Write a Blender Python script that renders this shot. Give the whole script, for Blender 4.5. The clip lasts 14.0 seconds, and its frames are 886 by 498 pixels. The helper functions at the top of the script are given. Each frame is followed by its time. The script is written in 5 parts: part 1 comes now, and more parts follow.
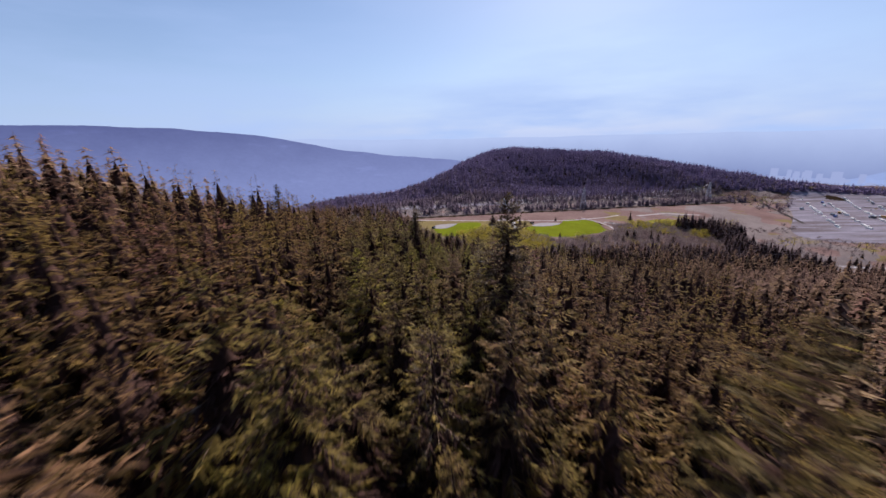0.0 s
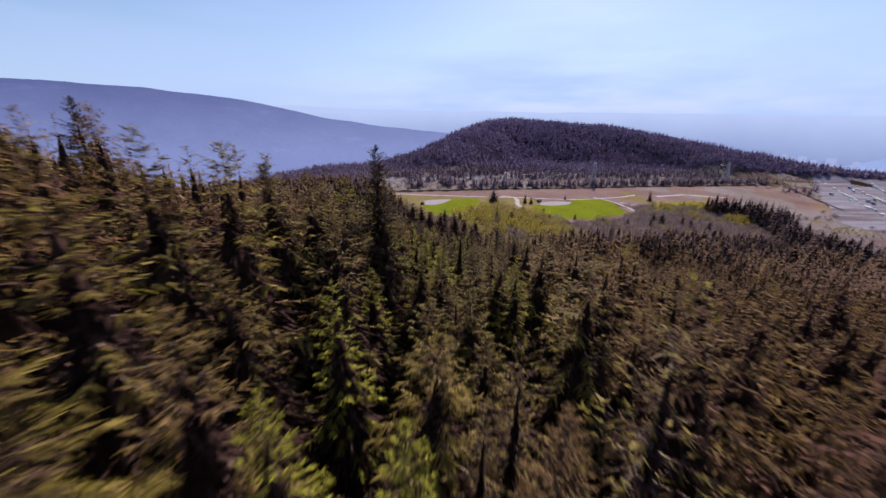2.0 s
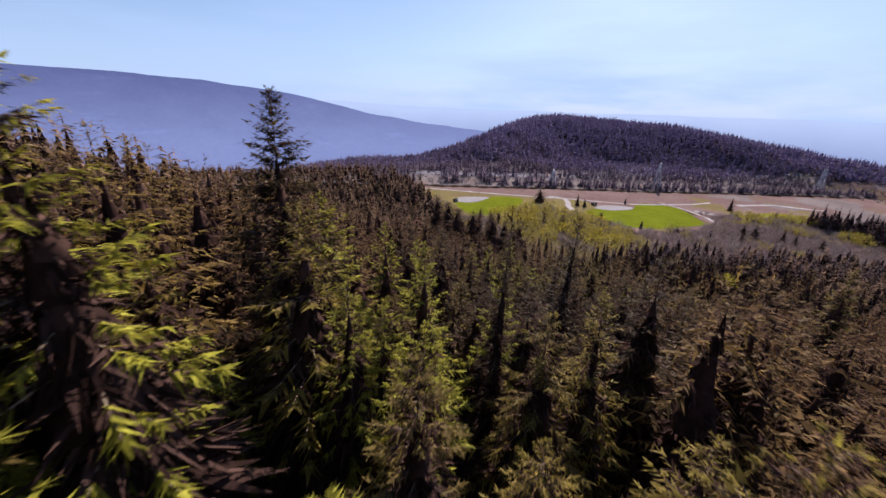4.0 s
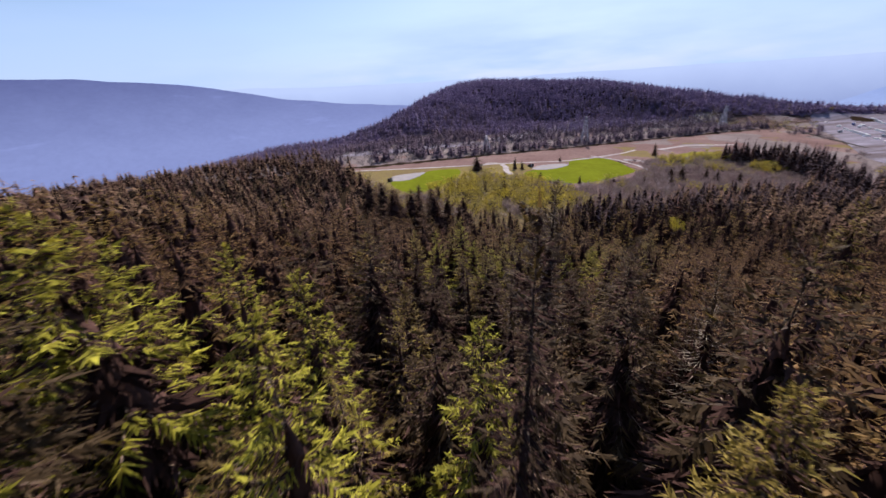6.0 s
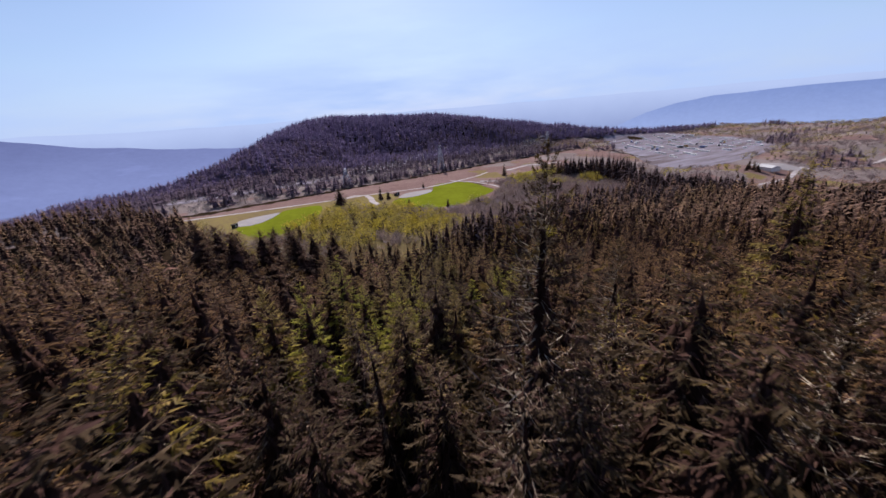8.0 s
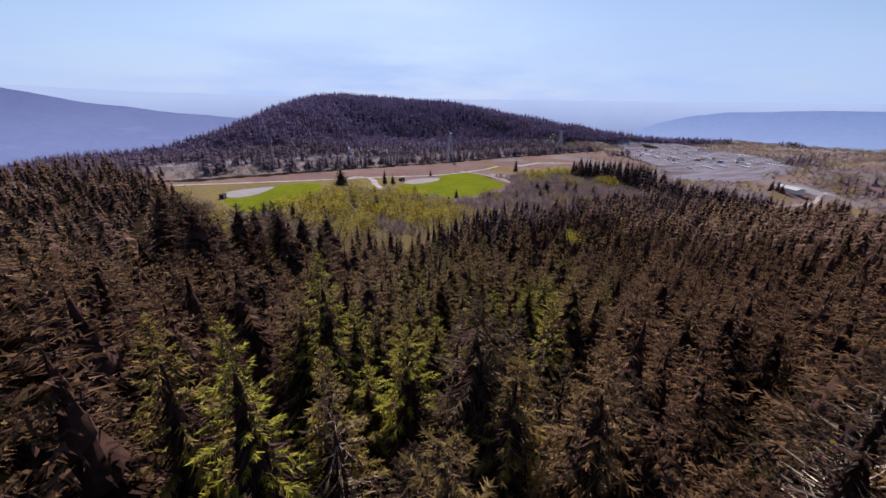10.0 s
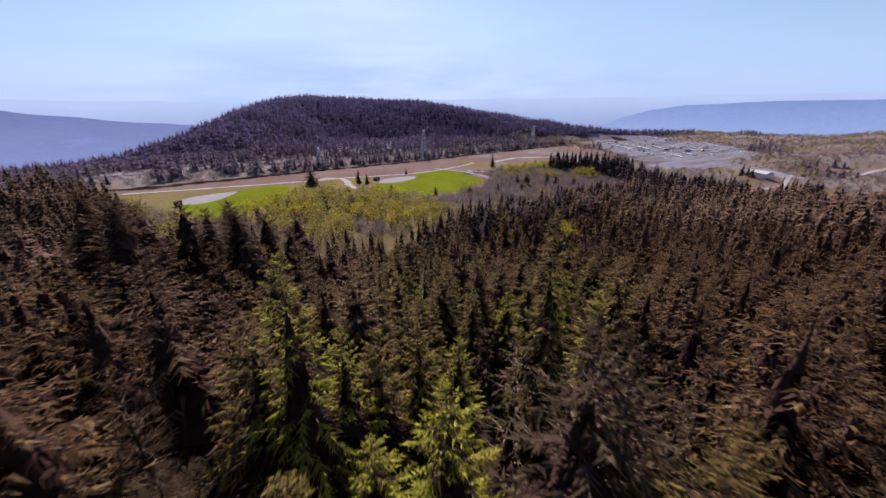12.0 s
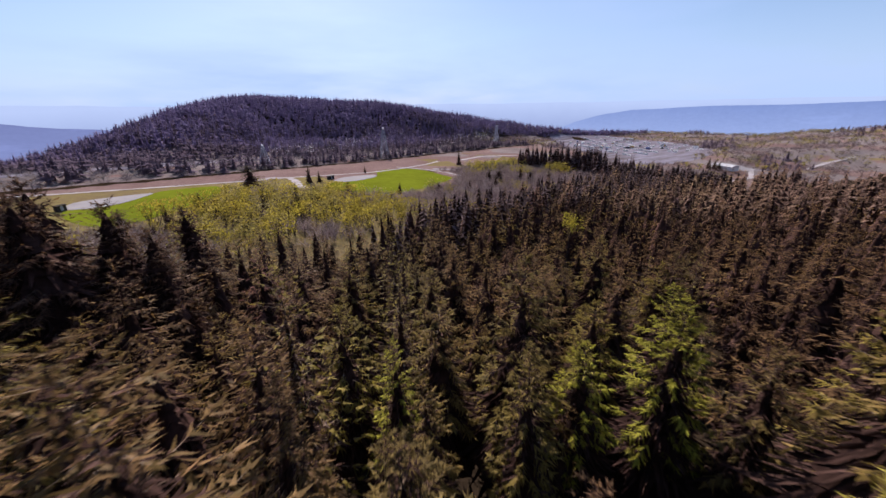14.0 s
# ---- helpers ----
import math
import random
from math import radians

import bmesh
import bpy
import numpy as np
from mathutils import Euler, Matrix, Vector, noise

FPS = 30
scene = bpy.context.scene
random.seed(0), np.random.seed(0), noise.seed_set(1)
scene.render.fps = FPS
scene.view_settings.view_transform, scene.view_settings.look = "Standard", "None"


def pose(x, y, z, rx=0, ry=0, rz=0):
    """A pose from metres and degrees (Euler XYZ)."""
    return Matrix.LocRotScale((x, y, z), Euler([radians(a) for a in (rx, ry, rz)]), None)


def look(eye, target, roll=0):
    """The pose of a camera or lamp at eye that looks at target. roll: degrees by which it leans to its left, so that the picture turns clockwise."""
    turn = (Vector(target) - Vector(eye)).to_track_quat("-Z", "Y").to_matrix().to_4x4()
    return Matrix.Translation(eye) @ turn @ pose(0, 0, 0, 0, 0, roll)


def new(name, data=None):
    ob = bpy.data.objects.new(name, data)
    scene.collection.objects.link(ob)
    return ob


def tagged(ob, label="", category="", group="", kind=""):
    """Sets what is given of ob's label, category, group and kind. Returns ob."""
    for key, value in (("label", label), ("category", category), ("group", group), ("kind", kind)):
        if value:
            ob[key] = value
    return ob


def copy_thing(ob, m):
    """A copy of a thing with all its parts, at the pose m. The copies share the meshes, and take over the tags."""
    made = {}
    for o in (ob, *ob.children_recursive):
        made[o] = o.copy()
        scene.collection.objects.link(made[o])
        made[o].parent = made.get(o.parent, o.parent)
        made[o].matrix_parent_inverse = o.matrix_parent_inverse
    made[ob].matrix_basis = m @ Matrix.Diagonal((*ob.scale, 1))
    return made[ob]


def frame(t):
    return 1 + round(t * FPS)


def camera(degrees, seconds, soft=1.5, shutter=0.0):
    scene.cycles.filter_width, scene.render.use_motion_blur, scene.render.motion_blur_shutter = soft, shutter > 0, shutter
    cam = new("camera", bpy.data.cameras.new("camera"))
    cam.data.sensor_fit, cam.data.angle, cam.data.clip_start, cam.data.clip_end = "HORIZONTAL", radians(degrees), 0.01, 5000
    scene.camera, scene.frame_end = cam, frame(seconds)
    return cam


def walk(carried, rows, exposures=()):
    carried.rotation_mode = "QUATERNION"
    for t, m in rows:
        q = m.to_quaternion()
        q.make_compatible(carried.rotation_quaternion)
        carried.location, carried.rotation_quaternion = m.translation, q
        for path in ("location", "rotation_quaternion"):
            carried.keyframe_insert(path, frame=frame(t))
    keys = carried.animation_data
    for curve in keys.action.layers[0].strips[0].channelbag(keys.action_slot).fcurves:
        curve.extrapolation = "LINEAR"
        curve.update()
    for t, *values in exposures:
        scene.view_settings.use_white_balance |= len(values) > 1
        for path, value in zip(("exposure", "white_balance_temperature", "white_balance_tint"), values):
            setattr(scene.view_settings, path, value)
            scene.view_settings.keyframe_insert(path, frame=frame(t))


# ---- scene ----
cam = camera(100.2, 14.0, shutter=0.33)
PATH = [
    (0, (0.07, 0.70, 108.70), (3.48, 48.46, 94.29), -1.58),
    (0.5, (-0.62, 19.66, 105.46), (4.02, 66.96, 89.90), -2.41),
    (1, (-0.77, 38.66, 101.33), (5.13, 85.45, 84.71), -1.50),
    (1.5, (0.55, 56.68, 96.20), (6.63, 103.25, 79.03), -0.78),
    (2, (3.30, 73.29, 91.65), (8.21, 119.88, 74.18), 0.52),
    (2.5, (6.03, 89.82, 86.84), (9.42, 136.60, 69.53), 1.69),
    (3, (7.87, 103.93, 82.21), (9.48, 150.90, 65.13), 3.06),
    (3.2, (8.26, 109.05, 80.59), (9.18, 156.12, 63.73), 3.19),
    (5.3, (12.79, 132.83, 76.20), (14.40, 178.62, 56.19), -1.58),
    (5.5, (12.33, 134.67, 75.54), (15.10, 180.30, 55.28), -2.02),
    (6, (12.21, 139.00, 73.71), (19.37, 184.05, 53.23), -3.72),
    (6.5, (12.31, 143.69, 71.69), (24.92, 187.81, 51.84), -5.31),
    (7, (12.85, 148.90, 69.49), (30.01, 191.84, 50.47), -6.29),
    (7.5, (13.92, 154.43, 67.53), (34.92, 196.01, 49.36), -6.24),
    (8, (15.67, 160.12, 65.81), (39.45, 200.49, 48.36), -4.85),
    (8.5, (17.89, 165.66, 64.31), (42.98, 205.36, 47.16), -2.82),
    (9, (20.40, 171.20, 62.85), (45.02, 211.02, 45.29), -0.23),
    (9.2, (21.20, 173.20, 62.20), (45.19, 213.24, 44.26), 0.74),
    (11.3, (21.40, 182.30, 58.70), (45.35, 221.95, 39.88), 0.35),
    (11.5, (22.00, 183.90, 57.90), (46.65, 223.18, 39.21), -0.23),
    (12, (24.30, 189.70, 55.35), (50.88, 227.84, 36.95), -0.81),
    (12.5, (27.60, 196.81, 52.73), (55.83, 233.77, 34.37), -1.05),
    (13, (31.35, 203.25, 49.67), (60.83, 239.30, 31.46), -1.38),
    (13.5, (34.85, 209.20, 46.76), (65.26, 244.52, 28.68), -1.23),
    (14, (39.11, 215.14, 43.65), (69.72, 250.45, 25.86), -0.80),
]
walk(cam, [(t, look(eye, target, roll)) for t, eye, target, roll in PATH], [(0, 0.70, 6100, 16), (1.2, 0.80, 6100, 16), (2.5, 0.81, 6100, 16), (5.3, 0.92, 6100, 16), (6.6, 0.91, 6100, 16), (7.6, 0.80, 6100, 16), (9, 0.70, 6100, 16), (11.3, 0.78, 6100, 16), (14, 0.85, 6100, 16)])

# ---- light ----
SUN_AZ, SUN_EL = radians(24), radians(34)          # clockwise from +y
SUN_DIR = Vector((math.sin(SUN_AZ) * math.cos(SUN_EL), math.cos(SUN_AZ) * math.cos(SUN_EL), math.sin(SUN_EL)))
SKY_STRENGTH, SUN_STRENGTH, AIR_GLOW = 0.060, 5.0, 0.546


class Nodes:
    """A small helper to write node trees."""

    def __init__(self, tree):
        self.tree = tree

    def add(self, kind, **sockets):
        node = self.tree.nodes.new(kind)
        for key, value in sockets.items():
            self.put(node, key, value)
        return node

    def put(self, node, key, value):
        socket = node.inputs[int(key[1:])] if key[0] == "i" and key[1:].isdigit() else node.inputs[key.replace("_", " ")]
        if isinstance(value, bpy.types.NodeSocket):
            self.tree.links.new(value, socket)
        else:
            socket.default_value = value

    def noise(self, scale, detail=3.0, vector=None, rough=0.55):
        node = self.add("ShaderNodeTexNoise", Scale=scale, Detail=detail, Roughness=rough)
        if vector is not None:
            self.put(node, "Vector", vector)
        return node.outputs[0]

    def math(self, op, a, b=0.0, clamp=False):
        node = self.tree.nodes.new("ShaderNodeMath")
        node.operation, node.use_clamp = op, clamp
        self.put(node, "i0", a), self.put(node, "i1", b)
        return node.outputs[0]

    def mix(self, fac, a, b):
        node = self.tree.nodes.new("ShaderNodeMix")
        node.data_type = "RGBA"
        self.put(node, "i0", fac), self.put(node, "i6", a), self.put(node, "i7", b)
        return node.outputs[2]

    def ramp(self, fac, stops):
        node = self.tree.nodes.new("ShaderNodeValToRGB")
        ramp = node.color_ramp
        while len(ramp.elements) < len(stops):
            ramp.elements.new(0.5)
        for e, (at, colour) in zip(ramp.elements, stops):
            e.position, e.color = at, (*colour, 1)
        self.put(node, "Fac", fac)
        return node.outputs[0]

    def scaled(self, colour, by):
        node = self.tree.nodes.new("ShaderNodeVectorMath")
        node.operation = "SCALE"
        self.put(node, "i0", colour), self.put(node, "Scale", by)
        return node.outputs[0]


world = bpy.data.worlds.new("sky")
scene.world = world
world.use_nodes = True
world.node_tree.nodes.clear()
n = Nodes(world.node_tree)
sky = n.add("ShaderNodeTexSky")
sky.sky_type, sky.sun_disc = "NISHITA", False
sky.sun_elevation, sky.sun_rotation, sky.altitude = SUN_EL, SUN_AZ, 300
sky.air_density, sky.dust_density, sky.ozone_density = 1.0, 0.6, 3.0
where = n.add("ShaderNodeTexCoord").outputs["Generated"]
spread = n.add("ShaderNodeMapping", Vector=where, Scale=(1.0, 1.6, 6.0), Rotation=(0.15, 0.1, 0.5)).outputs[0]
cloud = n.noise(1.3, 5.0, spread, 0.55)
veil = n.ramp(cloud, [(0.46, (0, 0, 0)), (0.70, (1, 1, 1))])
up = n.add("ShaderNodeSeparateXYZ", Vector=where).outputs["Z"]
low = n.ramp(up, [(0.0, (0.9, 0.9, 0.9)), (0.16, (0.40, 0.40, 0.40)), (0.5, (0.05, 0.05, 0.05))])
cover = n.math("ADD", n.math("MULTIPLY", veil, 0.32), low, True)
out = n.mix(cover, sky.outputs[0], (4.7, 6.15, 8.9, 1))
back = n.add("ShaderNodeBackground", Color=out, Strength=SKY_STRENGTH)
n.add("ShaderNodeOutputWorld", Surface=back.outputs[0])

lamp = bpy.data.lights.new("sun", "SUN")
lamp.energy, lamp.angle, lamp.color = SUN_STRENGTH, radians(0.6), (1.0, 0.93, 0.80)
new("sun", lamp).matrix_world = look(SUN_DIR * 1000, (0, 0, 0))


# ---- materials ----
def material(name):
    m = bpy.data.materials.new(name)
    m.use_nodes = True
    m.node_tree.nodes.clear()
    return m, Nodes(m.node_tree)


def finish(n, colour, rough=0.8, bump=None, depth=0.2, metal=0.0, through_light=0.0, spec=0.0, glow=None):
    b = n.add("ShaderNodeBsdfPrincipled", Base_Color=colour, Roughness=rough, Metallic=metal)
    b.inputs["Specular IOR Level"].default_value = spec
    if bump is not None:
        n.put(b, "Normal", n.add("ShaderNodeBump", Height=bump, Strength=0.8, Distance=depth).outputs[0])
    surface = b.outputs[0]
    if through_light:
        t = n.add("ShaderNodeBsdfTranslucent", Color=glow if glow is not None else colour)
        mix = n.add("ShaderNodeMixShader", Fac=through_light)
        n.put(mix, "i1", surface), n.put(mix, "i2", t.outputs[0])
        surface = mix.outputs[0]
    n.add("ShaderNodeOutputMaterial", Surface=surface)


def position(n):
    return n.add("ShaderNodeNewGeometry").outputs["Position"]


def foliage(name, stops, joined, through_light=0.2, contrast=1.0, leaf=None, sheen=0.0):
    """Needles or leaves: a tone for each tree, a smaller one for each spray. stops: the colours of the upper side;
    leaf: the colours of the light that passes through."""
    m, n = material(name)
    if joined:
        a = n.tree.nodes.new("ShaderNodeAttribute")
        a.attribute_name = "tone"
        tone = a.outputs["Fac"]
    else:
        tone = n.add("ShaderNodeObjectInfo").outputs["Random"]
    island = n.add("ShaderNodeNewGeometry").outputs["Random Per Island"]
    tone = n.math("ADD", n.math("MULTIPLY", tone, 0.9), n.math("MULTIPLY", island, 0.1), True)
    shade = n.math("ADD", n.math("MULTIPLY", island, contrast), 1.0 - contrast / 2)
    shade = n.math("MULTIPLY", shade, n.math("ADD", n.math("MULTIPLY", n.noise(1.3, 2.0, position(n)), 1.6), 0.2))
    glow = n.scaled(n.ramp(tone, leaf), shade) if leaf else None
    finish(n, n.scaled(n.ramp(tone, stops), shade), 0.5, through_light=through_light, spec=sheen, glow=glow)
    return m


NEEDLES = [(0.0, (0.094, 0.061, 0.025)), (0.35, (0.129, 0.090, 0.027)), (0.68, (0.164, 0.119, 0.028)), (0.90, (0.133, 0.080, 0.034)), (1.0, (0.150, 0.078, 0.045))]
NEEDLE_LIGHT = [(0.0, (0.380, 0.265, 0.093)), (0.35, (0.546, 0.414, 0.093)), (0.68, (0.759, 0.613, 0.093)), (0.90, (0.516, 0.330, 0.100)), (1.0, (0.455, 0.235, 0.150))]
WOOD_NEEDLES = [(0.0, (0.080, 0.044, 0.028)), (0.35, (0.115, 0.068, 0.030)), (0.62, (0.140, 0.090, 0.030)), (0.85, (0.122, 0.064, 0.038)), (1.0, (0.140, 0.066, 0.052))]
WOOD_LIGHT = [(0.0, (0.36, 0.190, 0.110)), (0.35, (0.58, 0.345, 0.11)), (0.62, (0.78, 0.54, 0.11)), (0.85, (0.56, 0.275, 0.13)), (1.0, (0.47, 0.215, 0.18))]
# far needles lightened, hill needles also purpled: haze put into the colours
FAR_HAZE_NEEDLES = [(0.0, (0.150, 0.099, 0.084)), (0.4, (0.202, 0.130, 0.094)), (0.7, (0.213, 0.147, 0.086)), (1.0, (0.222, 0.125, 0.104))]
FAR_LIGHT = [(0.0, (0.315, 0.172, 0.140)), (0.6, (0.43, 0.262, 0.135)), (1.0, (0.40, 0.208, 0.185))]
HILL_HAZE_NEEDLES = [(0.0, (0.186, 0.143, 0.252)), (0.6, (0.215, 0.167, 0.284)), (1.0, (0.239, 0.193, 0.293))]
needles = foliage("needles", NEEDLES, False, leaf=NEEDLE_LIGHT, sheen=0.02)
needles_joined = foliage("needles_joined", WOOD_NEEDLES, True, leaf=WOOD_LIGHT, sheen=0.012)
needles_far_haze = foliage("needles_far_haze", FAR_HAZE_NEEDLES, True, 0.35, leaf=FAR_LIGHT)
needles_hill_haze = foliage("needles_hill_haze", HILL_HAZE_NEEDLES, True, 0.5, 0.3)
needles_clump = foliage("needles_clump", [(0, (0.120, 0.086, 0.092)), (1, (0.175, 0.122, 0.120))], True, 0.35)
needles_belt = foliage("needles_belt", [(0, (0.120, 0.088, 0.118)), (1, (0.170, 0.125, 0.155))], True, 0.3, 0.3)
grey_brush = foliage("grey_brush", [(0, (0.17, 0.135, 0.145)), (0.6, (0.23, 0.19, 0.20)), (1, (0.30, 0.27, 0.24))], True, 0.2, 0.3)
# darkened copy of the needles, for trees in shade and dark crowns
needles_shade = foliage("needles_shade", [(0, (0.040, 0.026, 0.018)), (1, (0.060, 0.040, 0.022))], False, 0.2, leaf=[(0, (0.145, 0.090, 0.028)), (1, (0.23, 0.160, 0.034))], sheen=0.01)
needles_brown = foliage("needles_brown", [(0, (0.085, 0.046, 0.033)), (1, (0.120, 0.070, 0.044))], False, 0.2, leaf=[(0, (0.24, 0.125, 0.055)), (1, (0.30, 0.185, 0.065))], sheen=0.012)
needles_red = foliage("needles_red", [(0, (0.125, 0.062, 0.046)), (1, (0.165, 0.085, 0.062))], False, 0.2, leaf=[(0, (0.34, 0.15, 0.08)), (1, (0.42, 0.20, 0.10))], sheen=0.012)
needles_dark = foliage("needles_dark", [(0, (0.0238, 0.0185, 0.0106)), (1, (0.0343, 0.0251, 0.0132))], False, 0.15)
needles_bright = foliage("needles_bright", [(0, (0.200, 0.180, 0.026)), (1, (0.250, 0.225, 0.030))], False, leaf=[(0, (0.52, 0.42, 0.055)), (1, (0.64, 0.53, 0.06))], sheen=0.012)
larch_green = foliage("larch_green", [(0, (0.34, 0.28, 0.06)), (1, (0.40, 0.33, 0.07))], False, 0.45)
leaf_yellow = foliage("leaf_yellow", [(0, (0.34, 0.27, 0.035)), (1, (0.40, 0.33, 0.04))], False, 0.45)
spring_leaf = foliage("spring_leaf", [(0, (0.30, 0.225, 0.055)), (0.5, (0.40, 0.315, 0.042)), (1, (0.225, 0.190, 0.112))], True, 0.3)
bare_twig = foliage("bare_twig", [(0, (0.155, 0.108, 0.110)), (0.5, (0.215, 0.160, 0.160)), (1, (0.28, 0.225, 0.220))], True, 0.25)
# crown insides: brown, darkened further so the colour carries the self-shade
inner_shade = foliage("inner_needles_shade", [(0, (0.040, 0.022, 0.019)), (1, (0.054, 0.030, 0.025))], False, 0.0)
rust_twig = foliage("rust_twig", [(0, (0.1122, 0.0561, 0.033)), (1, (0.1452, 0.0858, 0.0561))], False, 0.1)
bone_twig = foliage("bone_twig", [(0, (0.24, 0.19, 0.145)), (1, (0.38, 0.31, 0.24))], False, 0.0)
pale_twig = foliage("pale_twig", [(0, (0.120, 0.083, 0.060)), (1, (0.200, 0.145, 0.106))], False, 0.0)


def plain(name, dark, light, scale, rough=0.85, depth=0.1, bump_scale=None, metal=0.0):
    m, n = material(name)
    p = position(n)
    f = n.math("ADD", n.math("MULTIPLY", n.noise(scale, 5.0, p), 0.6), n.math("MULTIPLY", n.noise(scale * 7.3, 3.0, p), 0.4))
    c = n.ramp(f, [(0.35, dark), (0.65, light)])
    finish(n, c, rough, n.noise(bump_scale or scale * 5, 4.0, p), depth, metal)
    return m


bark = plain("bark", (0.035, 0.024, 0.018), (0.10, 0.075, 0.058), 3.0, 0.9, 0.04)
spring_grass = plain("spring_grass", (0.150, 0.135, 0.026), (0.215, 0.190, 0.034), 0.06, 0.9, 0.08, 1.5)
turf = plain("turf", (0.098, 0.110, 0.010), (0.140, 0.156, 0.013), 0.04, 0.9, 0.03, 4.0)
infield = plain("infield_gravel", (0.231, 0.209, 0.22), (0.286, 0.2585, 0.264), 0.2, 0.95, 0.03)
track = plain("gravel_track", (0.24, 0.20, 0.20), (0.42, 0.38, 0.39), 0.12, 0.95, 0.04)


def yard_material():
    """Gravel in worn lanes and stored rows, with brown strips between."""
    m, n = material("yard_gravel")
    p = position(n)
    lanes = n.noise(0.05, 4.0, n.add("ShaderNodeMapping", Vector=p, Rotation=(0, 0, 0.62), Scale=(0.22, 1.6, 1.0)).outputs[0])
    fine = n.noise(0.3, 4.0, p)
    f = n.math("ADD", n.math("MULTIPLY", lanes, 0.75), n.math("MULTIPLY", fine, 0.25))
    finish(n, n.ramp(f, [(0.34, (0.10, 0.078, 0.082)), (0.46, (0.15, 0.128, 0.148)), (0.56, (0.185, 0.165, 0.205)), (0.70, (0.26, 0.24, 0.29))]), 0.95, fine, 0.1)
    return m


yard = yard_material()
steel = plain("galvanised_steel", (0.42, 0.41, 0.47), (0.52, 0.51, 0.57), 0.6, 0.85, 0.01, metal=0.5)
wall_white = plain("white_siding", (0.70, 0.68, 0.66), (0.82, 0.80, 0.78), 0.8, 0.6, 0.01)
roof_grey = plain("roof_sheet", (0.36, 0.35, 0.37), (0.48, 0.47, 0.50), 0.7, 0.5, 0.02)
dark_glass = plain("dark_glass", (0.015, 0.017, 0.02), (0.03, 0.033, 0.04), 0.8, 0.12, 0.0)
shed_dark = plain("dark_boards", (0.035, 0.030, 0.028), (0.07, 0.06, 0.055), 1.2, 0.8, 0.02)
tyre_black = plain("tyre_rubber", (0.015, 0.015, 0.016), (0.03, 0.03, 0.03), 2.0, 0.8, 0.01)


def paint(name, colour):
    m, n = material(name)
    f = n.math("ADD", n.math("MULTIPLY", n.noise(1.3, 4.0, position(n)), 0.3), 0.85)
    finish(n, n.scaled((*colour,), f), 0.35, spec=0.5)
    return m


paints = [paint("paint_white", (0.75, 0.75, 0.76)), paint("paint_grey", (0.25, 0.26, 0.28)), paint("paint_dark", (0.04, 0.04, 0.05)),
          paint("paint_blue", (0.06, 0.10, 0.28)), paint("paint_ochre", (0.40, 0.22, 0.05))]


def ground_material():
    """Forest floor, meadow, spring grass and gravel, by the plan's zones."""
    m, n = material("ground")
    p = position(n)
    a = n.tree.nodes.new("ShaderNodeAttribute")
    a.attribute_name = "zone"
    parts = n.add("ShaderNodeSeparateColor", Color=a.outputs["Color"])
    broad, fine = n.noise(0.02, 5.0, p), n.noise(0.35, 6.0, p, 0.7)
    both = n.math("ADD", n.math("MULTIPLY", broad, 0.5), n.math("MULTIPLY", fine, 0.5))
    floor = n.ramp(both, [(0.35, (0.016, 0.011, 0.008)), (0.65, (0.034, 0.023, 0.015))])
    meadow = n.ramp(both, [(0.32, (0.118, 0.068, 0.064)), (0.52, (0.180, 0.118, 0.110)), (0.70, (0.235, 0.172, 0.160))])
    grass = n.ramp(both, [(0.32, (0.130, 0.090, 0.062)), (0.50, (0.170, 0.128, 0.060)), (0.68, (0.195, 0.160, 0.050))])
    gravel = n.ramp(both, [(0.32, (0.125, 0.095, 0.092)), (0.68, (0.225, 0.185, 0.185))])
    jitter = n.math("ADD", n.math("MULTIPLY", n.math("SUBTRACT", fine, 0.5), 0.6), n.math("MULTIPLY", n.math("SUBTRACT", n.noise(0.05, 4.0, p), 0.5), 0.7))

    def edge(channel):
        return n.ramp(n.math("ADD", parts.outputs[channel], jitter), [(0.36, (0, 0, 0)), (0.78, (1, 1, 1))])

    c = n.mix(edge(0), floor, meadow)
    c = n.mix(edge(1), c, grass)
    c = n.mix(edge(2), c, gravel)
    finish(n, c, 0.95, n.noise(0.9, 6.0, p, 0.7), 0.6)
    return m


ground_mat = ground_material()


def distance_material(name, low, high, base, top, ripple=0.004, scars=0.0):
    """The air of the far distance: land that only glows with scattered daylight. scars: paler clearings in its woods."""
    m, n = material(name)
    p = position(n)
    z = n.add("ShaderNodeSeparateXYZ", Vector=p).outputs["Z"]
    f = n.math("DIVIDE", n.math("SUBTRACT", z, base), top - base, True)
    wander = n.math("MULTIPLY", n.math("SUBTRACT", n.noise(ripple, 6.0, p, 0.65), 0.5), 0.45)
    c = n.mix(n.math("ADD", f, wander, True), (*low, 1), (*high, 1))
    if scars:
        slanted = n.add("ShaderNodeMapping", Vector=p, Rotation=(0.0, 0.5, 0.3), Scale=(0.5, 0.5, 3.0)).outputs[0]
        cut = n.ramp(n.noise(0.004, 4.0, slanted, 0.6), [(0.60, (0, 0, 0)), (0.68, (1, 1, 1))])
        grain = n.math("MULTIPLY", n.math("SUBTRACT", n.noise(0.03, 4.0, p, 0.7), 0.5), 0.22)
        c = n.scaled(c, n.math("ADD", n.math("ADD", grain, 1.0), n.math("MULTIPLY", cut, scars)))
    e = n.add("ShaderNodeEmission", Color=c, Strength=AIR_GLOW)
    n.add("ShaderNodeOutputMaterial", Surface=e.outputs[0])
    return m


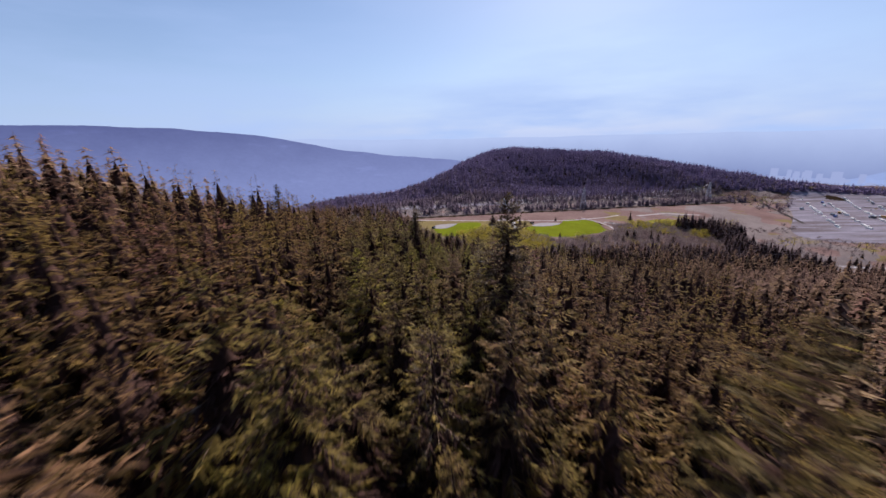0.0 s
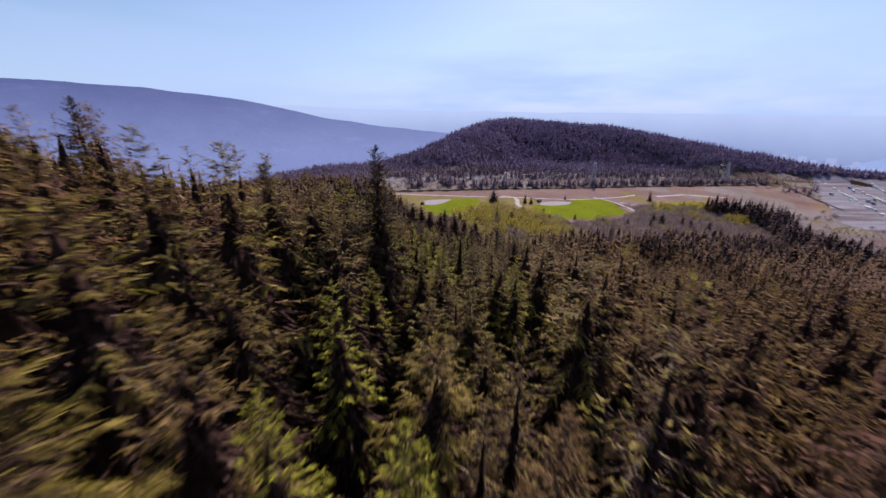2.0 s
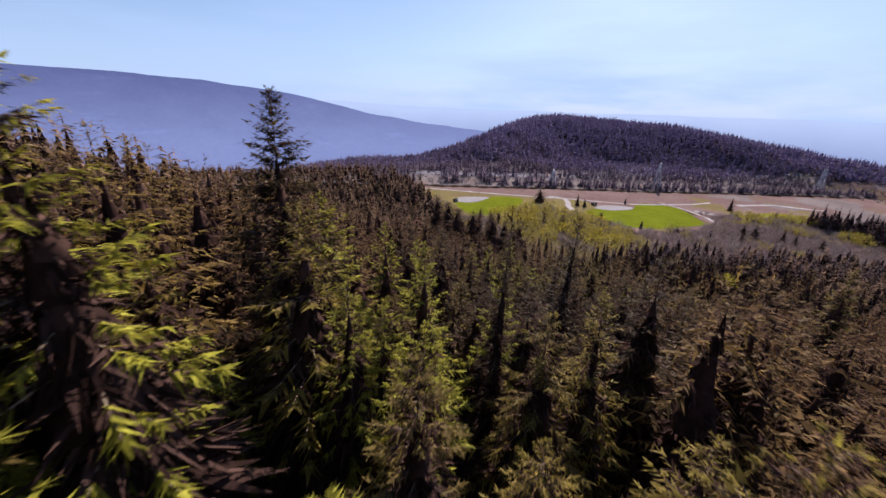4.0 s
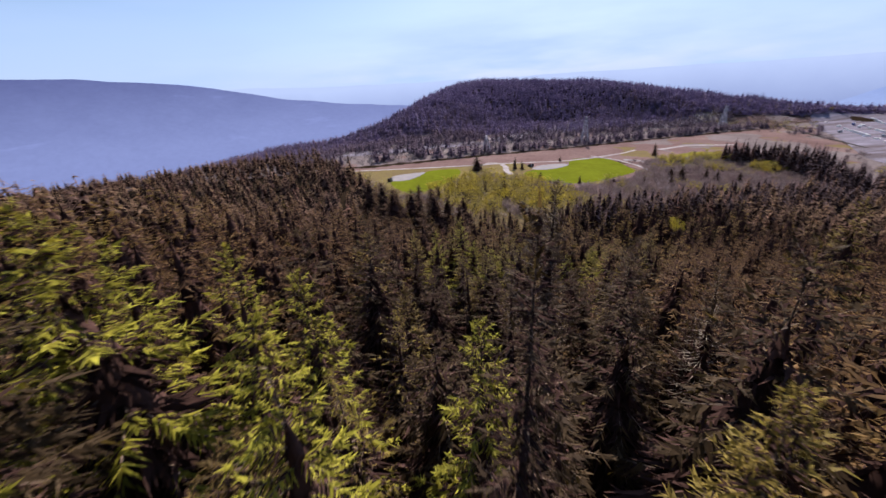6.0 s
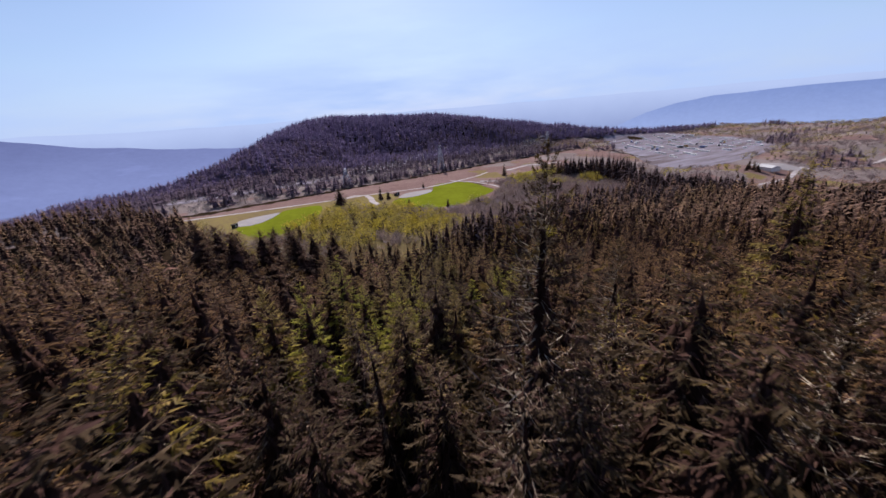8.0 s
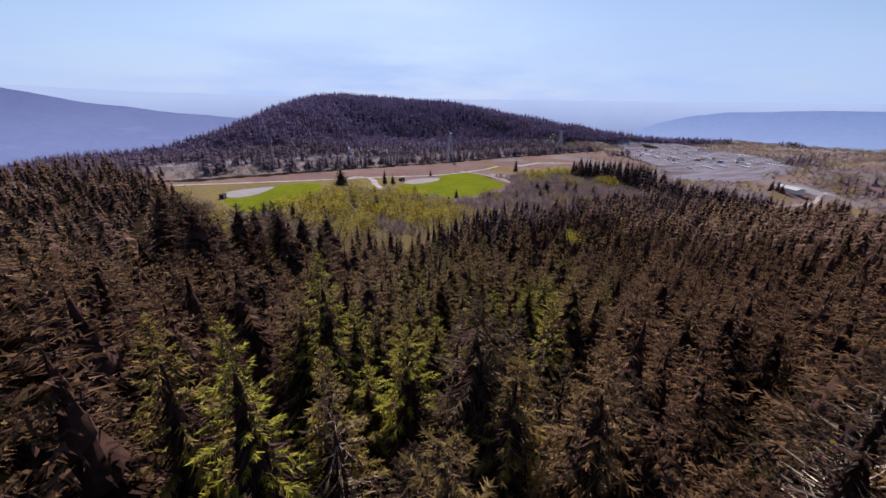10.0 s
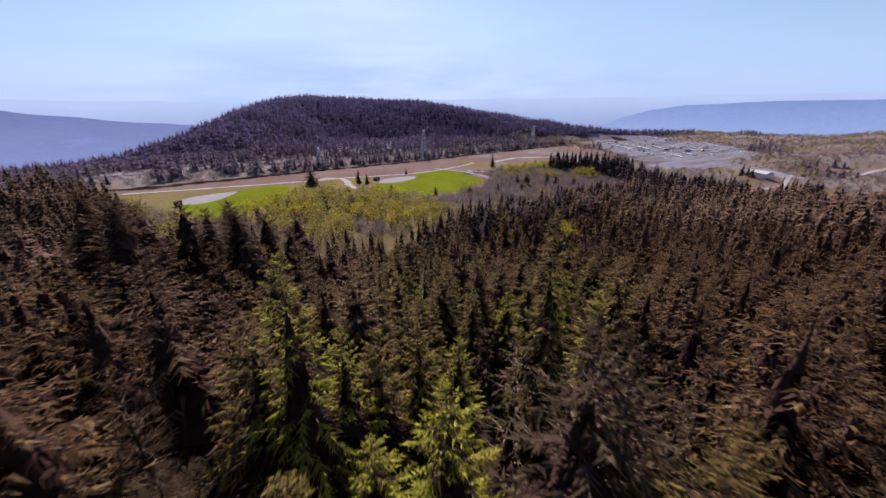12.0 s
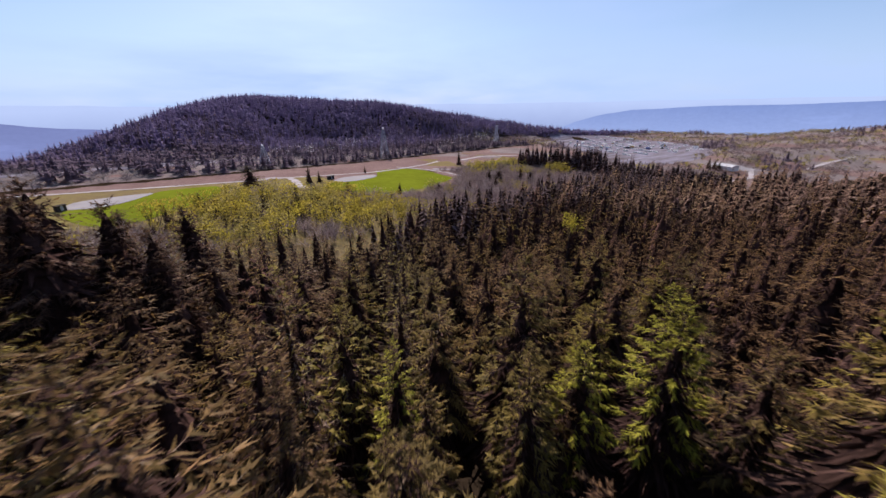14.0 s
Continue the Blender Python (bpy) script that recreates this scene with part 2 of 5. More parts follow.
# ---- mesh tools ----
def mesh_of(name, verts, quads, mats, index=None, tone=None, smooth=False):
    """A mesh from arrays of corners and four-cornered (or three-cornered) faces."""
    verts, quads = np.asarray(verts, np.float32), np.asarray(quads, np.int32)
    me = bpy.data.meshes.new(name)
    me.vertices.add(len(verts))
    me.vertices.foreach_set("co", verts.ravel())
    k = quads.shape[1]
    me.loops.add(quads.size)
    me.loops.foreach_set("vertex_index", quads.ravel())
    me.polygons.add(len(quads))
    me.polygons.foreach_set("loop_start", np.arange(len(quads), dtype=np.int32) * k)
    for m in mats:
        me.materials.append(m)
    if index is not None:
        me.polygons.foreach_set("material_index", np.asarray(index, np.int32))
    if smooth:
        me.polygons.foreach_set("use_smooth", np.ones(len(quads), bool))
    if tone is not None:
        me.attributes.new("tone", "FLOAT", "POINT").data.foreach_set("value", np.asarray(tone, np.float32))
    me.update(calc_edges=True)
    return me


def piece(name, me, parent=None, label=""):
    ob = new(name, me)
    ob.parent = parent
    return tagged(ob, label)


def part(name, bm, mat, parent, label=""):
    me = bpy.data.meshes.new(name)
    bm.to_mesh(me)
    bm.free()
    me.materials.append(mat)
    return piece(name, me, parent, label)


def box(bm, x0, y0, z0, x1, y1, z1, bevel=0.0):
    made = bmesh.ops.create_cube(bm, size=1.0)["verts"]
    bmesh.ops.transform(bm, matrix=Matrix.LocRotScale(((x0 + x1) / 2, (y0 + y1) / 2, (z0 + z1) / 2), None, (x1 - x0, y1 - y0, z1 - z0)), verts=made)
    if bevel:
        edges = list({e for v in made for e in v.link_edges})
        bmesh.ops.bevel(bm, geom=edges, offset=bevel, segments=1, affect="EDGES")
    return bm


def bar(bm, a, b, w):
    """A square bar from a to b."""
    a, b = Vector(a), Vector(b)
    made = bmesh.ops.create_cube(bm, size=1.0)["verts"]
    turn = (b - a).to_track_quat("Z", "Y").to_matrix().to_4x4()
    bmesh.ops.transform(bm, matrix=Matrix.Translation((a + b) / 2) @ turn @ Matrix.Diagonal((w, w, (b - a).length, 1)), verts=made)


def ease(a, b, x):
    t = np.clip((np.asarray(x, float) - a) / (b - a), 0, 1)
    return t * t * (3 - 2 * t)


# ---- the lie of the land ----
def waves(x, y, size, seed):
    """Soft unevenness between -1 and 1."""
    r = np.random.default_rng(seed)
    out = 0
    for k in range(5):
        a, ph, f = r.uniform(0, 2 * np.pi), r.uniform(0, 7), (0.6 + 0.35 * k) * 2 * np.pi / size
        out = out + np.sin((x * np.cos(a) + y * np.sin(a)) * f + ph) / (1 + 0.5 * k)
    return out / 2.4


def bench(x):
    """The level land of the playing fields, which falls gently to the east."""
    x = np.maximum(np.asarray(x, float), -20)
    return np.where(x < 150, 10.2 - 0.0785 * x, np.where(x < 300, -1.575 - 0.0785 * (x - 150) + 0.000152 * (x - 150) ** 2, -9.93 - 0.033 * (x - 300)))


SLOPE_Y = [-900, -200, -80, 0, 60, 120, 150, 175, 203, 243, 290, 315, 400]
SLOPE_Z = [330, 112, 86, 69, 60, 53, 42, 34, 27, 18, 9.5, 8.6, 8.6]
RIDGE_X = [-520, -420, -220, -147, -70, -10, 31, 82, 166, 240, 300, 390, 453, 528, 634, 739, 854, 1000]
RIDGE_Y = [760, 780, 800, 815, 825, 832, 840, 880, 1022, 1120, 1148, 1113, 1085, 1046, 974, 880, 736, 640]
RIDGE_Z = [-120, -70, -26, -18, -14, -4, 8, 28, 50, 62, 68, 60, 56, 55, 31, 7, -18, -30]


def ground(x, y):
    x, y = np.asarray(x, float), np.asarray(y, float)
    slope = np.interp(y, SLOPE_Y, SLOPE_Z)
    side = np.where(x < 100, -0.24 * (x - 20), -19.2 - 0.075 * (x - 100))
    side = np.where(x < -160, 43.2 - 0.10 * (x + 160), side)
    z = slope + np.clip(side, -60, 120)
    w = ease(225, 325, y)
    z = z * (1 - w) + bench(x) * w
    z = np.maximum(z, np.where(y < 330, bench(x) - 4, -1e9))
    # rising rough land to the east
    z = z + 22 * ease(560, 820, x) * ease(430, 230, y) * ease(-600, -100, y)
    z = z + 12 * ease(740, 1150, x) * ease(900, 550, y) * ease(-600, -100, y)
    # the land falls away to the valley on the far side
    z = z - 320 * ease(760, 1300, y) * (1 - ease(350, 750, x))
    west = ease(-0.0, 900.0, (y - 520) - 0.45 * x) * (1 - ease(-60, 160, x))
    r = np.hypot(x - 150, y - 350)
    fall = np.maximum(west * 0.9, ease(1050, 2100, r))
    z = z * (1 - fall) - 330 * fall
    # the wooded hill
    rz, ry = np.interp(x, RIDGE_X, RIDGE_Z), np.interp(x, RIDGE_X, RIDGE_Y)
    d = y - ry
    width = np.where(d < 0, 780.0, 560.0)
    hill = -400 + (rz + 400) * np.exp(-((np.abs(d) / width) ** 2.0))
    inside = ease(-760, -420, x) * (1 - ease(950, 1300, x))
    hill = np.where(np.abs(d) < 900, hill, -400) * inside - 400 * (1 - inside)
    k = 14.0
    z = np.where(y > 560, np.maximum(z, hill) + k * np.exp(-np.abs(z - hill) / k) * 0.3, z)
    rough = ease(330, 260, y) * 1.2 + ease(560, 700, y) * 3.0 + ease(420, 700, x) * 2.5 * (1 - ease(300, 350, y) * (1 - ease(700, 760, y)) * (1 - ease(900, 1000, x)))
    return z + rough * waves(x, y, 90, 3)


def canopy_height(x, y):
    """How tall the conifers grow: high on the slope, low at the edge of the fields."""
    return np.interp(np.asarray(y, float) - 0.05 * np.maximum(np.asarray(x, float) - 60, 0), [0, 150, 200, 250, 300, 345], [26, 25, 22, 19, 14, 10])


FOREST_X = [-900, -400, -60, -6, 9, 18, 30, 50, 75, 100, 130, 155, 190, 247, 293, 312, 330, 351, 392, 450, 509, 565, 700, 900, 1200]
FOREST_Y = [640, 585, 545, 438, 375, 342, 324, 313, 307, 310, 321, 326, 329, 334, 325, 306, 286, 273, 261, 247, 230, 211, 190, 160, 110]


def forest_edge(x):
    return np.interp(x, FOREST_X, FOREST_Y)


def track_line(x):
    return np.interp(x, [-40, 17, 53, 124, 196, 227, 304, 420], [452, 458, 463, 477, 484, 493, 525, 560])


def meadow_edge(x):
    return np.interp(x, [-60, 8, 71, 122, 191, 280, 392, 534, 700], [455, 470, 497, 520, 546, 571, 594, 613, 640])


YARD = [(760, 690), (890, 640), (868, 470), (727, 377), (499, 358), (455, 398), (565, 505)]


def inside_yard(x, y):
    hit = np.zeros(np.shape(x), bool)
    for (ax, ay), (bx, by) in zip(YARD, YARD[1:] + YARD[:1]):
        cross = ((ay > y) != (by > y)) & (x < (bx - ax) * (y - ay) / (by - ay + 1e-9) + ax)
        hit ^= cross
    return hit


def steps(fine0, fine1, size, lo, hi, grow=1.13):
    mid = list(np.arange(fine0, fine1 + 0.1, size))
    s, v, right = size, fine1, []
    while v < hi:
        s *= grow
        v += s
        right.append(min(v, hi))
    s, v, left = size, fine0, []
    while v > lo:
        s *= grow
        v -= s
        left.append(max(v, lo))
    return np.array(left[::-1] + mid + right)


def build_ground():
    xs, ys = steps(-160, 620, 6.0, -4650, 4650), steps(-40, 720, 6.0, -4300, 4650)
    gx, gy = np.meshgrid(xs, ys)
    gz = ground(gx, gy)
    nx, ny = len(xs), len(ys)
    i = np.arange((ny - 1) * (nx - 1))
    a = i // (nx - 1) * nx + i % (nx - 1)
    quads = np.stack([a, a + 1, a + nx + 1, a + nx], 1)
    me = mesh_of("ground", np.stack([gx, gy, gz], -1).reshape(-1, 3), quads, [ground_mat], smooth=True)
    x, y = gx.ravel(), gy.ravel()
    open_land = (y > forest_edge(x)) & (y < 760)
    meadow = open_land & (y > track_line(x)) & (y < meadow_edge(x)) & (x > -60) & (x < 640)
    east = open_land & (x > 250) & ~inside_yard(x, y) & (y <= track_line(x) + 40)
    grass = open_land & (y <= track_line(x)) & (x < 330) & ((x < 150) | (waves(x, y, 45, 16) > 0.25))
    pinkish = open_land & (y <= track_line(x)) & (x < 340) & ~grass
    far_east = (x > 600) & ~inside_yard(x, y) & (y > forest_edge(x)) & (y < 1000)
    brush = (y >= meadow_edge(x) + 8) & (y < 800) & (x < 600)
    zone = np.zeros((len(x), 4), np.float32)
    zone[:, 3] = 1
    zone[far_east, 0] = 0.55
    zone[meadow | east | pinkish | brush, 0] = 1
    zone[grass | (east & (waves(x, y, 60, 6) > 0.5)), 1] = 1
    zone[(brush & (waves(x, y, 60, 9) > -0.6)) | (far_east & (waves(x, y, 90, 4) > 0.35)) | (east & (x > 330) & (waves(x, y, 90, 4) > -0.05)), 2] = 1
    me.attributes.new("zone", "FLOAT_COLOR", "POINT").data.foreach_set("color", zone.ravel())
    return tagged(new("ground", me), "wooded mountain slope and brown meadow land in spring", "ground", kind="structure")


build_ground()


# ---- the far distance ----
def ridge(name, azimuths, heights, radius, foot, thick, mat, label, rough=8.0, seed=1):
    """A far mountain range round the place: azimuth in degrees clockwise from +y, crest heights in metres."""
    az = np.linspace(azimuths[0], azimuths[-1], 260)
    crest = np.interp(az, azimuths, heights) + rough * waves(az * 20, az * 3, 150, seed) + rough * 0.25 * waves(az * 20, az * 3, 22, seed + 1)
    levels = np.linspace(0, 1, 14)
    rows = []
    for k in levels:
        z = foot + (crest - foot) * k
        r = radius - thick * (1 - k) + 0.08 * thick * waves(az * 30, z * 2, 300, seed + 2) * (1 - k)
        rows.append(np.stack([r * np.sin(np.radians(az)), r * np.cos(np.radians(az)), z], -1))
    v = np.concatenate(rows)
    m = len(az)
    i = np.arange((len(levels) - 1) * (m - 1))
    a = i // (m - 1) * m + i % (m - 1)
    me = mesh_of(name, v, np.stack([a, a + 1, a + m + 1, a + m], 1), [mat], smooth=True)
    return tagged(new(name, me), label, "mountain range", kind="structure")


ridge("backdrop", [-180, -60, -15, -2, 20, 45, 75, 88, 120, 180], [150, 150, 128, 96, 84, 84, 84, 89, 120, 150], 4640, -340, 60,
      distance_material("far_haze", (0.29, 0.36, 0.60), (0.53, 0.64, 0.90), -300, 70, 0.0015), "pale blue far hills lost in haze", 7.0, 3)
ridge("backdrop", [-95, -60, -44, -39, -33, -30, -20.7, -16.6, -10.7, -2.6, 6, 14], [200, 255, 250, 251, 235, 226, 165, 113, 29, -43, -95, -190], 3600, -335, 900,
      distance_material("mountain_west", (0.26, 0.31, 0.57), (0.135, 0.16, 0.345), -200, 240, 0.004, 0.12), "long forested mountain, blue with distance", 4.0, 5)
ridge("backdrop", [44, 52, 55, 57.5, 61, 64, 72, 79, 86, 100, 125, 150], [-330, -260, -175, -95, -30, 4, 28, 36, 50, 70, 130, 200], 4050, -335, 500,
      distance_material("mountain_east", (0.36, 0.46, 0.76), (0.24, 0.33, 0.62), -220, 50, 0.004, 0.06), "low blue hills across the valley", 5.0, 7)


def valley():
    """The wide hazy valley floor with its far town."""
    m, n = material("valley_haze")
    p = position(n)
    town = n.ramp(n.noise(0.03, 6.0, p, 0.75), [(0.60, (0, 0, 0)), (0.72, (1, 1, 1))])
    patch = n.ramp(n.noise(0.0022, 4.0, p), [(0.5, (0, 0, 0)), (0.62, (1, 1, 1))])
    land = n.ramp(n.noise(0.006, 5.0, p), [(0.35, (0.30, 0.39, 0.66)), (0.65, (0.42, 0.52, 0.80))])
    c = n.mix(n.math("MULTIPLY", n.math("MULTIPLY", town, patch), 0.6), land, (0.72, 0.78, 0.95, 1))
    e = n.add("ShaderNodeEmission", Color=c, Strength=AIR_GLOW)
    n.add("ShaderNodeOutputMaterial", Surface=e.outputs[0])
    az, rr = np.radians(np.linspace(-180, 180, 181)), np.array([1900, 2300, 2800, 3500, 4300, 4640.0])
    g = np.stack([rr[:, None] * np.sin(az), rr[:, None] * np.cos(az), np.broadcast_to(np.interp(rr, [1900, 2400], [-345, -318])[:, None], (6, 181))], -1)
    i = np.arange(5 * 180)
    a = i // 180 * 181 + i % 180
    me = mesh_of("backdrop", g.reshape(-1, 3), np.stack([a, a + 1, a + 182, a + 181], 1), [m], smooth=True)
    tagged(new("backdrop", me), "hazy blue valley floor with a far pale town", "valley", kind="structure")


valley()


# ---- fields, tracks and yard ----
def draped(name, outline, lift, mat, label, category):
    """A patch of ground laid on the land, with the outline as corners in the plan."""
    bm = bmesh.new()
    pts = [Vector((x, y, 0)) for x, y in outline]
    smooth = []
    for k in range(len(pts)):
        p0, p1, p2, p3 = (pts[(k + j) % len(pts)] for j in (-1, 0, 1, 2))
        for s in range(5):
            t = s / 5
            smooth.append(0.5 * (2 * p1 + (p2 - p0) * t + (2 * p0 - 5 * p1 + 4 * p2 - p3) * t * t + (3 * p1 - p0 - 3 * p2 + p3) * t ** 3))
    f = bm.faces.new([bm.verts.new(p) for p in smooth])
    bmesh.ops.triangulate(bm, faces=[f])
    bmesh.ops.subdivide_edges(bm, edges=[e for e in bm.edges if e.calc_length() > 12], cuts=3, use_grid_fill=True)
    bmesh.ops.triangulate(bm, faces=bm.faces)
    for v in bm.verts:
        v.co.z = float(ground(v.co.x, v.co.y)) + lift
    for f in bm.faces:
        if f.normal.z < 0:
            f.normal_flip()
    me = bpy.data.meshes.new(name)
    bm.to_mesh(me)
    bm.free()
    me.materials.append(mat)
    return tagged(new(name, me), label, category, kind="structure")


def ribbon(name, line, width, lift, mat, label):
    pts = [Vector((*p, 0)) for p in line]
    rows = []
    for k in range(len(pts) - 1):
        for s in range(6):
            rows.append(pts[k].lerp(pts[k + 1], s / 6))
    rows.append(pts[-1])
    v = []
    for k, p in enumerate(rows):
        d = (rows[min(k + 1, len(rows) - 1)] - rows[max(k - 1, 0)]).normalized()
        w = width * (0.5 + 0.09 * math.sin(k * 1.7))
        for s in (1, 0.33, -0.33, -1):
            q = p + Vector((-d.y, d.x, 0)) * w * s
            v.append((q.x, q.y, float(ground(q.x, q.y)) + lift))
    a = np.array([k * 4 + j for k in range(len(rows) - 1) for j in range(3)])
    me = mesh_of(name, v, np.stack([a, a + 1, a + 5, a + 4], 1), [mat])
    return tagged(new(name, me), label, "track", kind="structure")


draped("sports_field", [(21, 414), (35, 419), (45, 434), (55, 450), (79, 456), (78, 437), (66, 412), (47, 389), (35, 379), (27, 384), (21, 400)], 0.10, turf,
       "bright green mown outfield of a ball field", "sports field")
draped("sports_field", [(131, 430), (153, 450), (184, 459), (206, 490), (229, 495), (243, 486), (243, 466), (237, 442), (231, 425), (206, 411), (178, 398), (152, 394), (138, 407)], 0.10, turf,
       "bright green mown outfield of a ball field", "sports field")
draped("infield", [(20, 419), (25, 434), (49, 445), (45, 434), (36, 421), (27, 415)], 0.16, infield, "pale grey gravel infield", "infield")
draped("infield", [(146, 449), (163, 466), (189, 470), (183, 458), (160, 446)], 0.16, infield, "pale grey gravel infield", "infield")
draped("clearing", [(-95, 512), (-40, 515), (10, 537), (60, 562), (115, 588), (160, 606), (150, 622), (95, 612), (40, 590), (-15, 566), (-70, 545)], 0.25, yard, "pale bare gravel clearing between woods", "clearing")
draped("grass_patch", [(301, 471), (325, 486), (353, 493), (376, 482), (362, 462), (346, 446), (318, 436), (291, 429), (281, 443), (288, 458)], 0.20, spring_grass, "yellow-green rough grass beside a meadow", "grass")
draped("yard", YARD, 0.35, yard, "wide grey gravel storage yard", "yard")
ribbon("track", [(-8, 455), (17, 458), (53, 463), (107, 472), (124, 477), (160, 481), (196, 484), (227, 493), (276, 511), (304, 526)], 3.4, 0.13, track, "pale gravel track along a meadow")
ribbon("track", [(109, 474), (118, 481), (127, 477), (126, 462), (121, 446), (120, 430)], 5.0, 0.15, track, "pale gravel turning loop")
ribbon("track", [(236, 506), (249, 480), (251, 452), (246, 424)], 3.2, 0.14, track, "pale gravel path along a field")
ribbon("track", [(256, 478), (268, 468), (276, 456)], 9.0, 0.12, infield, "grey gravel strip beside a field")
ribbon("track", [(330, 520), (380, 535), (430, 520)], 6.0, 0.14, track, "pale bare strip in a meadow")
ribbon("track", [(560, 300), (529, 296), (470, 285), (420, 292), (370, 303)], 4.0, 0.36, track, "pale gravel track to a yard")
ribbon("track", [(529, 296), (600, 262), (700, 230)], 4.5, 0.36, track, "pale gravel track on a hillside")
ribbon("ditch", [(528, 455), (575, 535), (615, 604), (640, 640)], 4.5, 0.42, shed_dark, "dark ditch along the edge of a yard")
draped("apron", [(505, 318), (520, 334), (548, 318), (540, 296), (520, 296)], 0.40, infield, "pale concrete apron beside a building", "apron")


# ---- trees ----
RNG = np.random.default_rng(11)


def blades(p, d, nrm, length, width, sag):
    """Pointed sprays, three corners each: from p along d, flat across nrm, hanging by sag."""
    d = d / np.linalg.norm(d, axis=-1, keepdims=True)
    s = np.cross(d, nrm)
    s /= np.linalg.norm(s, axis=-1, keepdims=True) + 1e-9
    l, w, g = (np.broadcast_to(a, p.shape[:-1])[..., None] for a in (length, width, sag))
    tip = p + d * l + np.array([0, 0, -1.0]) * l * g
    return np.stack([p + s * w / 2, tip, p - s * w / 2], -2).reshape(-1, 3)


def faces_of(v):
    return np.arange(len(v), dtype=np.int32).reshape(-1, 3)


def split(q):
    """Three-cornered faces from four-cornered ones."""
    return np.concatenate([q[:, [0, 1, 2]], q[:, [0, 2, 3]]])


def tube(points, radii, sides=6):
    """A tapered round stem through the points."""
    points, radii = np.asarray(points, float), np.asarray(radii, float)
    a = np.linspace(0, 2 * np.pi, sides, endpoint=False)
    ring = np.stack([np.cos(a), np.sin(a), 0 * a], -1)
    v = (points[:, None] + ring[None] * radii[:, None, None]).reshape(-1, 3)
    q = [(k * sides + j, k * sides + (j + 1) % sides, (k + 1) * sides + (j + 1) % sides, (k + 1) * sides + j) for k in range(len(points) - 1) for j in range(sides)]
    return v, split(np.array(q, np.int32))


def spire(r, base, height, radius, tiers, sides, slim, tufts=0):
    """The dense inside of a conifer: tiers of ragged boughs round the trunk, overhung by short tufts; coloured dark for
    the shade there.
    """
    k = np.arange(tiers)
    t0, t1 = k / tiers, np.minimum((k + 1.35) / tiers, 0.995)
    rings = []
    for t, grow in ((t0, 0.85 if tufts else 1.1), (t1, 0.5 if tufts else 0.66)):
        out = radius * (1 - t)[:, None] ** slim * grow * r.uniform(0.6, 1.35, (tiers, sides)) + 0.03
        an = (2 * np.pi * (np.arange(sides) / sides))[None] + r.uniform(0, 2 * np.pi, tiers)[:, None] + r.normal(0, 0.15, (tiers, sides))
        z = base + (height - base) * t[:, None] - (t is t0) * (0.5 * out + r.uniform(-0.5, 0.5, out.shape))
        rings.append(np.stack([out * np.cos(an), out * np.sin(an), np.broadcast_to(z, out.shape)], -1))
    v = np.stack(rings, 1).reshape(-1, 3)
    o = (np.arange(tiers) * 2 * sides)[:, None]
    j = np.arange(sides)[None]
    n1 = (j + 1) % sides
    q = split(np.stack([o + j, o + n1, o + n1 + sides, o + j + sides], -1).reshape(-1, 4))
    if not tufts:
        return v, q
    t = 1 - np.sqrt(r.uniform(0.0008, 1, tufts))
    an = r.uniform(0, 2 * np.pi, tufts)
    out = radius * (1 - t) ** slim
    p = np.stack([0.6 * out * np.cos(an), 0.6 * out * np.sin(an), base + (height - base) * t], -1)
    d = np.stack([np.cos(an), np.sin(an), r.uniform(-0.9, 0.1, tufts)], -1) + r.normal(0, 0.3, (tufts, 3))
    ln = (0.7 * out + 0.18) * r.uniform(0.5, 1.5, tufts)
    b = blades(p, d, np.array([0, 0, 1.0]) + r.normal(0, 0.6, d.shape), ln, ln * 0.20 + 0.03, 0.3)
    return np.concatenate([v, b]), np.concatenate([q, faces_of(b) + len(v)])


def with_old(old, v, q):
    """The older sprays of the branches, brown and darkened as shade, together with the dense inside."""
    if not old:
        return v, q
    d = np.concatenate(old)
    return np.concatenate([d, v]), np.concatenate([faces_of(d), q + len(d)])


